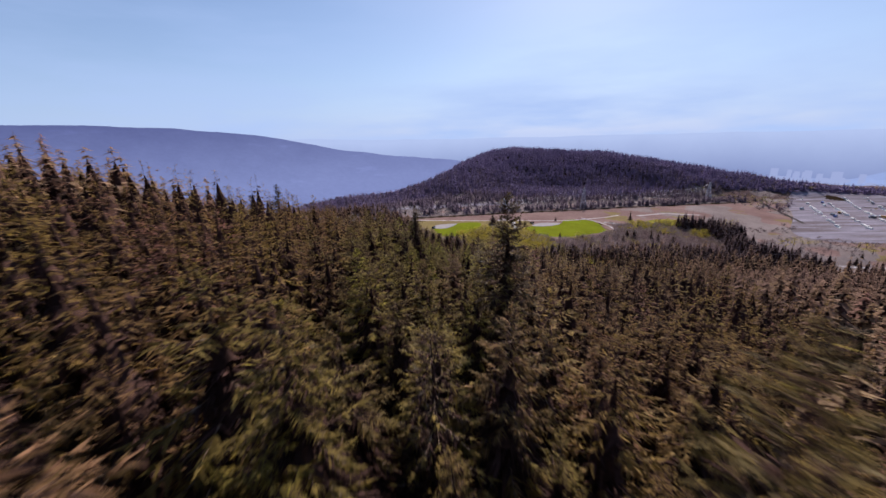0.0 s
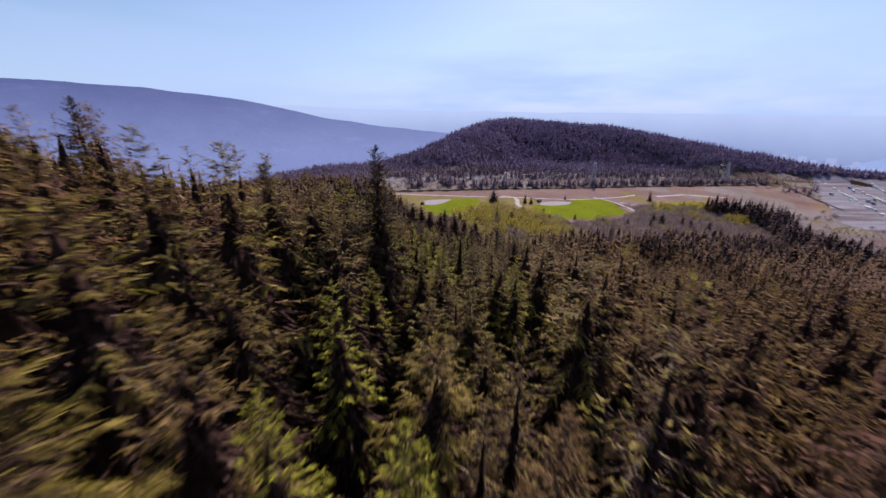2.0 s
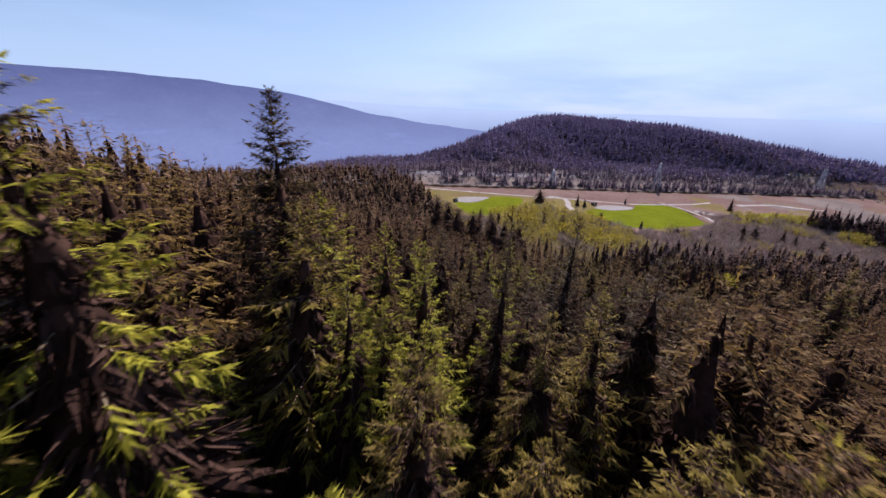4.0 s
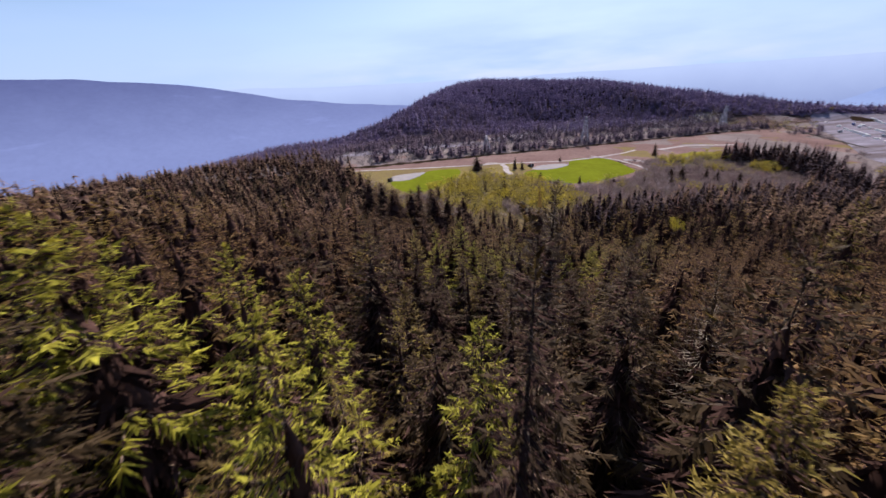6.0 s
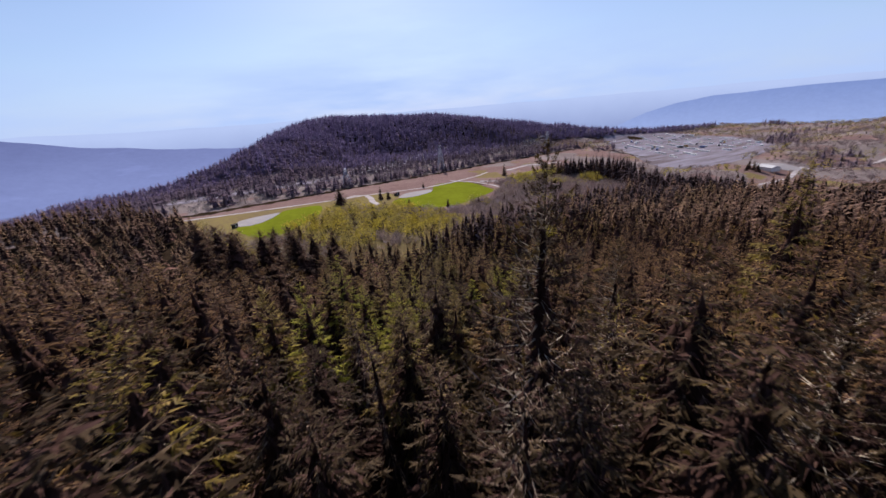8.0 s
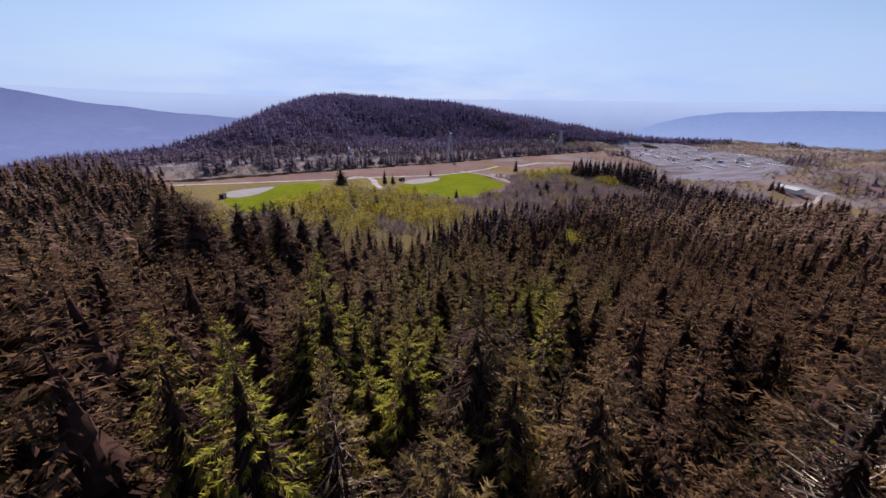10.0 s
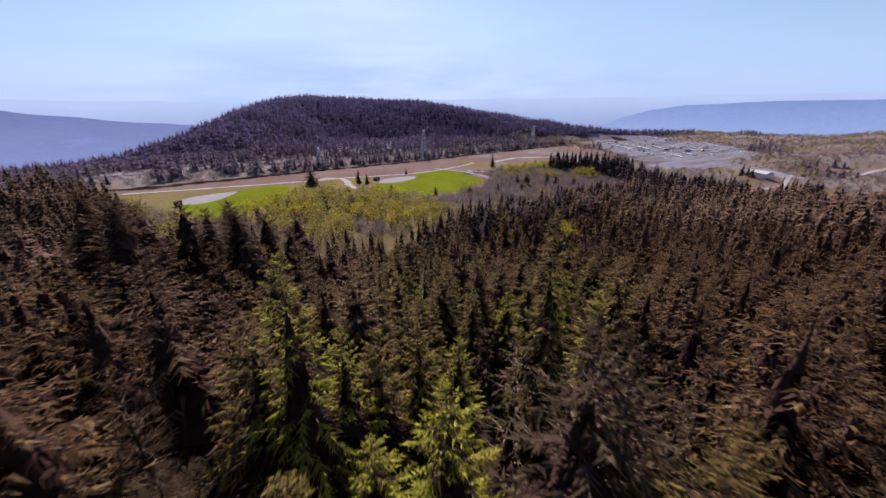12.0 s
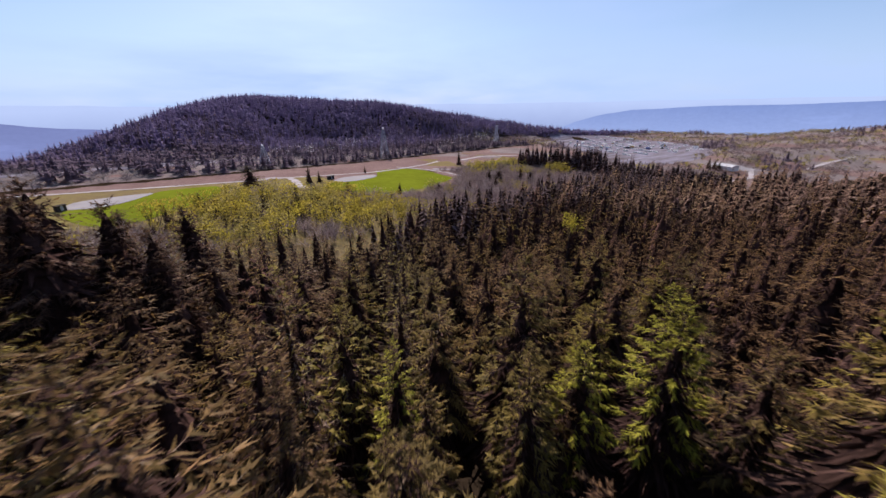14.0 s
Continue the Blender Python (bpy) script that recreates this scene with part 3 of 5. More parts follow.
def conifer(seed, height, radius, base, whorls, per, sprays, fingers, fat=1.0, droop=0.32, bare=0.0, thin_top=0.0, slim=0.6, core=0.50, reach=0.20, twig=1.0, curl=0.675):
    """Arrays for a conifer: trunk, branches (pale strips) and needle sprays.
    bare: the share of each branch, from the trunk, that carries no needles. curl: how far the tips turn up."""
    r = np.random.default_rng(seed)
    bend = r.normal(0, 0.012, 2) * height

    def axis(z):
        k = (np.asarray(z) / height) ** 2
        return np.stack([bend[0] * k, bend[1] * k, np.asarray(z, float)], -1)

    t = np.repeat(np.linspace(0, 0.992, whorls) ** 0.8, per) + r.normal(0, 0.35 / whorls, whorls * per)
    t = np.clip(t, 0, 0.993)
    nb = len(t)
    z0 = base + (height - base) * t
    az = r.uniform(0, 2 * np.pi, nb)
    size = radius * (1 - t) ** slim * r.uniform(0.62, 1.18, nb) + 0.22
    size *= 0.75 + 0.25 * ease(0, 0.15, t)
    el = np.radians(-14 + 52 * t ** 1.6 + r.normal(0, 8, nb))
    a = np.stack([np.cos(az), np.sin(az), 0 * az], -1)
    origin = axis(z0)
    hang = droop * (1 - 0.55 * t) * r.uniform(0.6, 1.3, nb)

    def along(u):
        """Points at share u of each branch: (branches, shares, 3)."""
        out = size[:, None] * u * np.cos(el)[:, None]
        rise = size[:, None] * (np.sin(el)[:, None] * u - hang[:, None] * u ** 2 + curl * hang[:, None] * u ** 3)
        return origin[:, None] + a[:, None] * out[..., None] + np.stack([0 * rise, 0 * rise, rise], -1)

    keep_share = 1 - thin_top * ease(0.35, 1.0, t)
    lean = np.array([0, 0, 1.0]) + r.normal(0, 0.25, (nb, 1, 3))

    def sprays_on(first_u, last_u, count, n_fingers, reach, ratio, turn_out, shake):
        """Sprays on both sides of each branch, between two shares of its length."""
        u = np.linspace(first_u, np.full(nb, last_u), count, axis=1) + r.normal(0, 0.04, (nb, count))
        p = along(u)
        tangent = along(u + 0.03) - along(u - 0.03)
        tangent /= np.linalg.norm(tangent, axis=-1, keepdims=True)
        side = np.cross(tangent, [0, 0, 1.0])
        vs = []
        for sgn in (-1, 1):
            for k in range(n_fingers):
                fan = (k - (n_fingers - 1) / 2) * 0.5
                d = tangent * (0.75 + fan) + sgn * side * (turn_out - abs(fan) * 0.3) + r.normal(0, shake, p.shape)
                d[..., 2] -= 0.15
                nrm = lean + r.normal(0, 0.22, p.shape)
                ln = (size[:, None] * reach * (1.3 - 0.6 * u) * fat + 0.10) * r.uniform(0.6, 1.35, u.shape)
                v = blades(p + r.normal(0, 0.04, p.shape), d, nrm, ln, ln * ratio + 0.02, r.uniform(0.05, 0.5, u.shape))
                ok = np.broadcast_to((r.random(nb) < keep_share)[:, None], u.shape).ravel()
                vs.append(v.reshape(-1, 3, 3)[ok].reshape(-1, 3))
        return vs

    ratio = (0.26, 0.17, 0.15)[fingers - 1]
    outer = max(2, round(0.62 * sprays))
    leafy = np.maximum(0.56, bare) - (0.34 + 0.25 * (bare > 0.6)) * ease(0.5, 0.78, t)
    vs = sprays_on(leafy, 0.98, outer, fingers, reach, ratio, 0.8, 0.18)
    old = sprays_on(np.full(nb, max(0.22, bare)), 0.56, sprays - outer, fingers, reach, ratio, 0.8, 0.18) if sprays > outer else []
    tips = along(np.full((nb, 1), 0.93))[:, 0]
    d = along(np.full((nb, 1), 1.0))[:, 0] - along(np.full((nb, 1), 0.9))[:, 0]
    ln = size * 0.20 + 0.15
    vs.append(blades(tips, d, np.array([0, 0, 1.0]) + r.normal(0, 0.3, d.shape), ln, ln * 0.4, 0.1))
    top = axis(np.linspace(height * 0.955, height, 7))
    d = np.stack([r.normal(0, 0.35, 7), r.normal(0, 0.35, 7), np.ones(7)], -1)
    vs.append(blades(top, d, r.normal(0, 1, (7, 3)), np.full(7, 0.35), np.full(7, 0.1), 0.0))
    crown = np.concatenate(vs)
    us = np.array([0.0, 0.4, 0.75, 1.0])
    c = along(np.broadcast_to(us, (nb, 4)))
    w = twig * (0.018 + 0.014 * size)[:, None] * (1.15 - us)
    up = np.array([0, 0, 1.0])
    sd = np.cross(a, up)[:, None]
    lo, hi = c - sd * w[..., None] - up * w[..., None] * 0.5, c + sd * w[..., None] + up * w[..., None] * 0.5
    branch = np.stack([lo[:, :-1], hi[:, :-1], (lo[:, 1:] + hi[:, 1:]) / 2], 2).reshape(-1, 3)
    tiers, sides = (11, 8) if whorls > 18 else (6, 6) if whorls > 12 else (5, 5)
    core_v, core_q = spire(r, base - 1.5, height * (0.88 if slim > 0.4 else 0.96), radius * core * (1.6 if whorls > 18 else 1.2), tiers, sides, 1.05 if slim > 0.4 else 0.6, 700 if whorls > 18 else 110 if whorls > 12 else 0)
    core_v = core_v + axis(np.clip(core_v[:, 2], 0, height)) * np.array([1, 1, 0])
    zs = np.array([-1.0, 0.4, 0.15 * height, 0.4 * height, 0.7 * height, 0.9 * height, 0.995 * height])
    rr = height * 0.0115 * np.array([1.5, 1.15, 0.95, 0.68, 0.30, 0.09, 0.015])
    return {"trunk": tube(axis(zs), rr, 7), "branch": (branch, faces_of(branch)), "crown": (crown, faces_of(crown)), "core": with_old(old, core_v, core_q), "height": height}


def snag(seed, height, radius, base, branches, twigs, upright=0.5):
    """A bare or dead tree: trunk, strips of branches and fine twigs."""
    r = np.random.default_rng(seed)
    t = r.uniform(0, 0.98, branches)
    z0 = base + (height - base) * t
    az = r.uniform(0, 2 * np.pi, branches)
    size = radius * (1 - t) ** 0.6 * r.uniform(0.5, 1.2, branches) + 0.3
    a = np.stack([np.cos(az), np.sin(az), np.full(branches, upright) + r.normal(0, 0.15, branches)], -1)
    o = np.stack([0 * z0, 0 * z0, z0], -1)
    b = blades(o, a, r.normal(0, 1, a.shape), size, np.full(branches, 0.07), -0.1)
    u = r.uniform(0.2, 1.0, (branches, twigs))
    p = o[:, None] + (a / np.linalg.norm(a, axis=-1, keepdims=True))[:, None] * (size[:, None] * u)[..., None]
    p[..., 2] += 0.1 * size[:, None] * u ** 2
    d = a[:, None] * 0.8 + r.normal(0, 0.6, p.shape)
    ln = size[:, None] * r.uniform(0.2, 0.5, u.shape)
    w = blades(p, d, r.normal(0, 1, p.shape), ln, np.full(u.shape, 0.045), -0.05)
    zs = np.array([-1.0, 0.3, 0.5, 0.8, 0.97]) * height
    zs[0] = -1.0
    return {"trunk": tube(np.stack([0 * zs, 0 * zs, zs], -1), height * 0.011 * np.array([1.4, 0.9, 0.7, 0.4, 0.1]), 7),
            "branch": (b, faces_of(b)), "crown": (w, faces_of(w)), "height": height}


def gather(made, kinds):
    """Joins some of a tree's arrays; the third result says which array a face comes from."""
    vs, qs, ms, start = [], [], [], 0
    for k, kind in enumerate(kinds):
        if kind in made:
            v, q = made[kind]
            vs.append(v), qs.append(q + start), ms.append(np.full(len(q), k))
            start += len(v)
    return np.concatenate(vs), np.concatenate(qs), np.concatenate(ms)


def tree_thing(name, made, foliage_mat, branch_mat, label, category, group, crown_name="crown"):
    """A tree as a thing of its own: an empty at its foot with trunk, branches and crown."""
    ob = new(name)
    tagged(ob, label, category, group)
    piece("trunk", mesh_of("trunk", *made["trunk"], [bark], smooth=True), ob)
    v, q, index = gather(made, ("crown", "branch", "core"))
    piece(crown_name, mesh_of(crown_name, v, q, [foliage_mat, branch_mat, inner_shade], index), ob)
    return ob


def flat_tree(made):
    """One array for a tree of a joined wood: corners, faces and which are trunk."""
    return (*gather(made, ("crown", "trunk", "core")), made["height"])


def far_tree(seed, height, radius, base, rings, per, slim=0.65):
    """A conifer far off: ragged skirts of drooping sprays, one above the other, on a thin dark core."""
    r = np.random.default_rng(seed)
    t = np.repeat(np.linspace(0, 0.90, rings), per) + r.normal(0, 0.25 / rings, rings * per)
    t = np.clip(t, 0, 0.95)
    az = np.tile(np.linspace(0, 2 * np.pi, per, endpoint=False), rings) + r.uniform(0, 2 * np.pi, rings).repeat(per) + r.normal(0, 0.3, len(t))
    z = base + (height - base) * t + 0.05 * height * (1 - 0.6 * t)
    size = radius * (1 - t) ** slim * r.uniform(0.65, 1.3, len(t)) + 0.3
    drop = (0.62 - 0.3 * t) * r.uniform(0.4, 1.4, len(t))
    out = np.stack([np.cos(az), np.sin(az), -drop], -1)
    o = np.stack([0 * z, 0 * z, np.minimum(z, height)], -1)
    tip = o + out * size[:, None]
    s = np.stack([-np.sin(az), np.cos(az), 0 * az], -1) * (size * (0.24 if per > 4 else 0.45))[:, None]
    if per > 4:
        v = np.stack([o * np.array([1, 1, 1.0]) + s * 0.8, tip, o - s * 0.8], 1).reshape(-1, 3)
    else:
        mid = o + out * size[:, None] * 0.8
        v = np.concatenate([np.stack([o, mid + s, tip], 1), np.stack([o, tip, mid - s], 1)]).reshape(-1, 3)
    lead = np.array([(-0.12, 0, height * 0.9), (0.12, 0, height * 0.9), (0, 0, height)])
    v = np.concatenate([v, lead])
    core = spire(r, base - 1, height * 0.86, radius * 0.66, 3, 5, 1.0) if per > 4 else tube([(0, 0, base), (0, 0, height * 0.9)], [radius * 0.3, 0.05], 4)
    return {"crown": (v, faces_of(v)), "trunk": tube([(0, 0, -1.5), (0, 0, base + 1)], [0.22, 0.2], 3), "core": core, "height": height}


def shrub(seed, height, width, leaves, size, stems=6):
    """A round-headed young broadleaf with gaps: stems and loose leaf clumps."""
    r = np.random.default_rng(seed)
    heads = np.stack([r.normal(0, width * 0.24, stems), r.normal(0, width * 0.24, stems), height * r.uniform(0.5, 0.95, stems)], -1)
    h = heads[r.integers(0, stems, leaves)]
    p = h + r.normal(0, 1, (leaves, 3)) * np.array([width * 0.16, width * 0.16, height * 0.16])
    p[:, 2] = np.clip(p[:, 2], 0.08 * height, height)
    v = blades(p, r.normal(0, 1, (leaves, 3)), r.normal(0, 1, (leaves, 3)), r.uniform(0.6, 1.3, leaves) * size, r.uniform(0.4, 0.8, leaves) * size, 0.1)
    sv, sq, k = [], [], 0
    for q in heads:
        a, b = tube([(0, 0, -0.5), tuple(q * 0.55), tuple(q)], [0.09, 0.05, 0.02], 3)
        sv.append(a), sq.append(b + k)
        k += len(a)
    return {"crown": (v, faces_of(v)), "trunk": (np.concatenate(sv), np.concatenate(sq)), "height": height}


def brush(seed, height, width, twigs, w=0.10):
    """A leafless bush: fine twigs fanning up."""
    r = np.random.default_rng(seed)
    p = np.stack([r.normal(0, width * 0.16, twigs), r.normal(0, width * 0.16, twigs), r.uniform(0, 0.45, twigs) * height], -1)
    d = np.stack([r.normal(0, 0.45, twigs), r.normal(0, 0.45, twigs), r.uniform(0.5, 1.2, twigs)], -1)
    v = blades(p, d, r.normal(0, 1, (twigs, 3)), r.uniform(0.35, 0.75, twigs) * height, np.full(twigs, w), -0.03)
    tr = tube([(0, 0, -0.5), (0, 0, height * 0.5)], [0.1, 0.04], 3)
    return {"crown": (v, faces_of(v)), "trunk": tr, "height": height}


def wood(name, variants, x, y, tops, mat, label, category, seed, widen=1.0, tone=None, dark_core=True):
    """Many trees joined into one: each stands on the land and reaches its own height."""
    r = np.random.default_rng(seed)
    x, y, tops = (np.asarray(a, float) for a in (x, y, tops))
    flats = [flat_tree(v) for v in variants]
    pick = r.integers(0, len(flats), len(x))
    turn, wide = r.uniform(0, 2 * np.pi, len(x)), r.uniform(0.8, 1.25, len(x)) * widen
    tone = r.random(len(x)) if tone is None else tone
    z = ground(x, y)
    vs, qs, ms, ts, start = [], [], [], [], 0
    for k, (v, q, m, h) in enumerate(flats):
        who = np.flatnonzero(pick == k)
        if not len(who):
            continue
        s = tops[who] / h
        c, sn = np.cos(turn[who])[:, None], np.sin(turn[who])[:, None]
        sxy = (s * wide[who] * np.clip(1 / s, 1, 2.2) ** 0.4)[:, None]
        vx = (v[:, 0] * c - v[:, 1] * sn) * sxy + x[who, None]
        vy = (v[:, 0] * sn + v[:, 1] * c) * sxy + y[who, None]
        vz = v[:, 2] * s[:, None] + z[who, None]
        vs.append(np.stack([vx, vy, vz], -1).reshape(-1, 3))
        qs.append((q[None] + (np.arange(len(who)) * len(v))[:, None, None] + start).reshape(-1, 3))
        ms.append(np.tile(m, len(who)))
        ts.append(np.repeat(tone[who], len(v)))
        start += len(who) * len(v)
    me = mesh_of(name, np.concatenate(vs), np.concatenate(qs), [mat, bark, inner_shade if dark_core else mat], np.concatenate(ms), np.concatenate(ts))
    return tagged(new(name, me), label, category, kind="stuff")


def stand(x0, x1, y0, y1, gap, seed, jitter=0.40):
    """Places of a natural stand: a shifted lattice, well shaken."""
    r = np.random.default_rng(seed)
    ys = np.arange(y0, y1, gap * 0.87)
    pts = [np.stack([np.arange(x0, x1, gap) + (k % 2) * gap / 2, np.full(len(np.arange(x0, x1, gap)), yy)], -1) for k, yy in enumerate(ys)]
    p = np.concatenate(pts)
    p = p + r.normal(0, gap * jitter * 0.6, p.shape)
    return p[:, 0], p[:, 1]


# the glade over which the flight passes: plan and height of the open air
GLADE = np.array([(0, -10, 110), (0, 0, 109), (-0.7, 38, 101), (3.3, 73, 91.6), (7.9, 104, 82), (12.5, 133, 76), (12.8, 149, 69.5), (17.9, 166, 64.3), (21.5, 176, 61), (20.5, 184, 57.8), (31, 203, 49.7), (39.1, 215, 43.6)])


def glade(x, y):
    """Distance in the plan from the open lane, and its height there."""
    best, high = np.full(np.shape(x), 1e9), np.zeros(np.shape(x))
    for a, b in zip(GLADE[:-1], GLADE[1:]):
        d = b[:2] - a[:2]
        t = np.clip(((x - a[0]) * d[0] + (y - a[1]) * d[1]) / (d @ d), 0, 1)
        dist = np.hypot(x - a[0] - t * d[0], y - a[1] - t * d[1])
        near = dist < best
        best, high = np.where(near, dist, best), np.where(near, a[2] + t * (b[2] - a[2]), high)
    return best, high


# trees that stand out: plan, height of the tip above the datum, kind
SINGLE = [(11.0, 42.6, 102.2, "tall"), (-52.0, 146.0, 93.3, "tall"), (-59.5, 140.0, 90.5, "tall"), (-0.1, 122.3, 87.3, "tall"), (14.2, 143.9, 72.0, "spire"),
          (28.9, 173.1, 64.0, "sparse"), (40.0, 201.5, 50.0, "full"), (59.0, 209.5, 35.8, "larch"), (73.4, 174.3, 57.0, "full"), (31.4, 276.0, 36.6, "brown"),
          (-0.9, 147.4, 78.6, "tall"), (27.0, 207.5, 48.6, "bright"), (-17.0, 62.0, 83.0, "rust"), (58.0, 176.0, 47.0, "rust"), (19.0, 212.0, 43.0, "rust"),
          (8.5, 158.5, 60.0, "rust"), (33.0, 150.0, 60.0, "sparse"), (44.0, 178.0, 54.0, "sparse"), (36.0, 92.0, 73.0, "rust"), (33.0, 240.0, 37.5, "full"), (-16.6, 128.9, 84.5, "tall"), (-27.0, 122.0, 84.0, "tall"),
          (14.9, 149.6, 66.0, "bright"), (7.8, 154.7, 66.4, "bright"), (4.7, 155.9, 67.5, "bright"), (13.0, 167.2, 57.8, "full"), (41.2, 162.8, 57.8, "sparse"),
          (-1.8, 159.0, 67.3, "bright"), (9.2, 146.3, 69.1, "bright"), (21.1, 143.5, 67.1, "full"), (0.8, 145.7, 69.3, "bright"), (5.3, 140.2, 69.6, "bright"), (7.0, 141.6, 67.4, "bright"), (20.2, 194.7, 51.5, "bright"), (16.8, 198.0, 51.0, "full"), (24.8, 197.0, 47.0, "full"), (34.6, 191.0, 47.4, "full"), (36.6, 186.5, 50.0, "full"), (30.0, 209.5, 42.5, "bright"),
          (53.5, 224.5, 31.8, "full"), (41.8, 230.0, 33.0, "full"), (49.7, 232.1, 30.1, "bright"),
          (-8.1, 55.1, 91.9, "red"), (19.0, 68.6, 85.2, "red"), (7.8, 7.0, 105.0, "full"), (-1.5, 96.0, 81.0, "bright"), (-0.5, 110.0, 76.0, "bright"), (24.2, 216.5, 43.6, "red"), (3.1, 84.3, 80.7, "bright"), (9.3, 83.7, 81.0, "full"), (-2.5, 84.9, 81.7, "bright"), (-7.6, 45.9, 95.6, "bright"), (1.2, 49.5, 90.5, "full"), (15.9, 111.5, 75.8, "bright"),
          (13.0, 275.5, 41.0, "brown"), (17.0, 266.0, 40.5, "brown"), (15.2, 255.5, 43.0, "brown"), (31.2, 268.0, 36.5, "brown"), (36.3, 275.1, 33.4, "brown"), (39.9, 270.1, 30.6, "brown"),
          (45.9, 284.8, 29.1, "brown"), (22.0, 272.0, 38.0, "brown"), (7.0, 284.0, 41.0, "brown"), (26.0, 284.0, 34.0, "brown")]

px, py = stand(-420, 720, -24, 600, 6.9, 21)
deep = forest_edge(px) + 4 * waves(px, py, 40, 12)
keep = (py < deep) & (np.abs(px) < 1.35 * (py + 15) + 25) & ((px < 1.2 * (py + 15)) | (py > 160)) & ((px > -330) | (py > 60)) & (np.hypot(px - 131.9, py - 267.8) > 6) & ~((px > 43) & (px < 60) & (py > 202) & (py < 212)) & (np.hypot(px - 51, py - 214) > 5) & (px < 520)
keep &= ~((px > 330) & (waves(px, py, 60, 31) > 0.35) & (py > deep - 40))
px, py = px[keep], py[keep]
for sx, sy, _, kind in SINGLE:
    far_enough = np.hypot(px - sx, py - sy) > (2.9 if kind != "larch" else 4.5)
    px, py = px[far_enough], py[far_enough]
tall = canopy_height(px, py) + RNG.normal(0, 3.0, len(px)) - 4.0 * (np.hypot(px - 127, py - 263) < 12) - 6.0 * (RNG.random(len(px)) < 0.28)
lane, air = glade(px, py)
roof = air - 6.0 + np.maximum(lane - 3.5, 0) * 0.88 - 8.0 * ease(201, 208, py) * ease(39, 43, px) * (lane < 25)
base_z = ground(px, py)
tall = np.clip(np.minimum(np.minimum(tall, canopy_height(px, py) + np.where(lane < 55, 2.0, 4.5)), roof - base_z), 5.0, 40)

# detail follows the nearness of the flight and of the slope just ahead of its end
ahead_t = np.clip(((px - 39) * 36 + (py - 215) * 55) / (36 ** 2 + 55 ** 2), 0, 1)
beside_t = np.clip(((px - 39) * 60 + (py - 215) * 22) / (60 ** 2 + 22 ** 2), 0, 1)
lane = np.minimum(lane, np.hypot(px - 39 - 36 * ahead_t, py - 215 - 55 * ahead_t) + 6)
lane = np.minimum(lane, np.hypot(px - 39 - 60 * beside_t, py - 215 - 22 * beside_t) + 2)
fine_to = np.where((px < 8) & (py > 55) & (py < 165), 22, np.where((px > 19) & (py > 145) & (py < 215), 18, 13))
near, mid, middle = lane < 9.0, (lane >= 9.0) & (lane < fine_to), (lane >= fine_to) & (lane < 48)
back = py < -14
near, mid, middle = near & ~back, mid & ~back, middle & ~back

VARIETIES = {
    "dense": [conifer(s, 26, 4.9 + 0.3 * (s % 3), 9.0, 22, 5, 11, 2, 1.0, 0.34 + 0.08 * (s % 2), slim=0.62) for s in range(4)],
    "full": [conifer(20 + s, 26, 4.8 + 0.3 * (s % 3), 9.0, 20, 5, 9, 1, 1.15, 0.36, slim=0.60) for s in range(5)],
    "sparse": [conifer(40 + s, 26, 4.5, 6.0, 22, 5, 4, 2, 0.8, 0.6, bare=0.3, thin_top=0.2, core=0.16) for s in range(2)],
}
VARIETIES["lush"] = [conifer(30 + s, 26, 5.1, 9.0, 22, 5, 11, 2, 1.05, 0.38, slim=0.62) for s in range(3)]
VARIETIES["shade"] = [conifer(34 + s, 26, 4.9, 9.0, 20, 5, 9, 1, 1.15, 0.36, slim=0.60) for s in range(3)]
VARIETIES["bony"] = [conifer(37 + s, 26, 5.0, 5.0, 21, 4, 4, 1, 0.7, 0.95, bare=0.55, thin_top=0.1, core=0.16, twig=1.1) for s in range(2)]
LABELS = {"shade": "tall brown-green conifer in a dense mountain wood, needles darkened as shade", "bony": "half-dead conifer with long pale drooping bare branches", "lush": "conifer with bright yellow-green sprays on a steep slope", "dense": "tall green conifer with drooping sprays on a steep slope", "full": "tall olive-green conifer in a dense mountain wood",
          "sparse": "thin conifer with long bare pale branches"}
first = {}


def place_tree(kind, number, x, y, tip, turn, wide=1.0):
    """Stand a conifer on the slope so that its tip reaches the given height above the ground."""
    key = (kind, number)
    s = tip / VARIETIES[kind][number]["height"]
    z = float(ground(x, y))
    if key not in first:
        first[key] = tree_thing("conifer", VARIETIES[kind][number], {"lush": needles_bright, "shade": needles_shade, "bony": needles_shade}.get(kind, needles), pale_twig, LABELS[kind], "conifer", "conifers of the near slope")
        ob = first[key]
    else:
        ob = copy_thing(first[key], Matrix())
    ob.matrix_basis = Matrix.LocRotScale((x, y, z), Euler((0, 0, turn)), (s * wide, s * wide, s))
    return ob


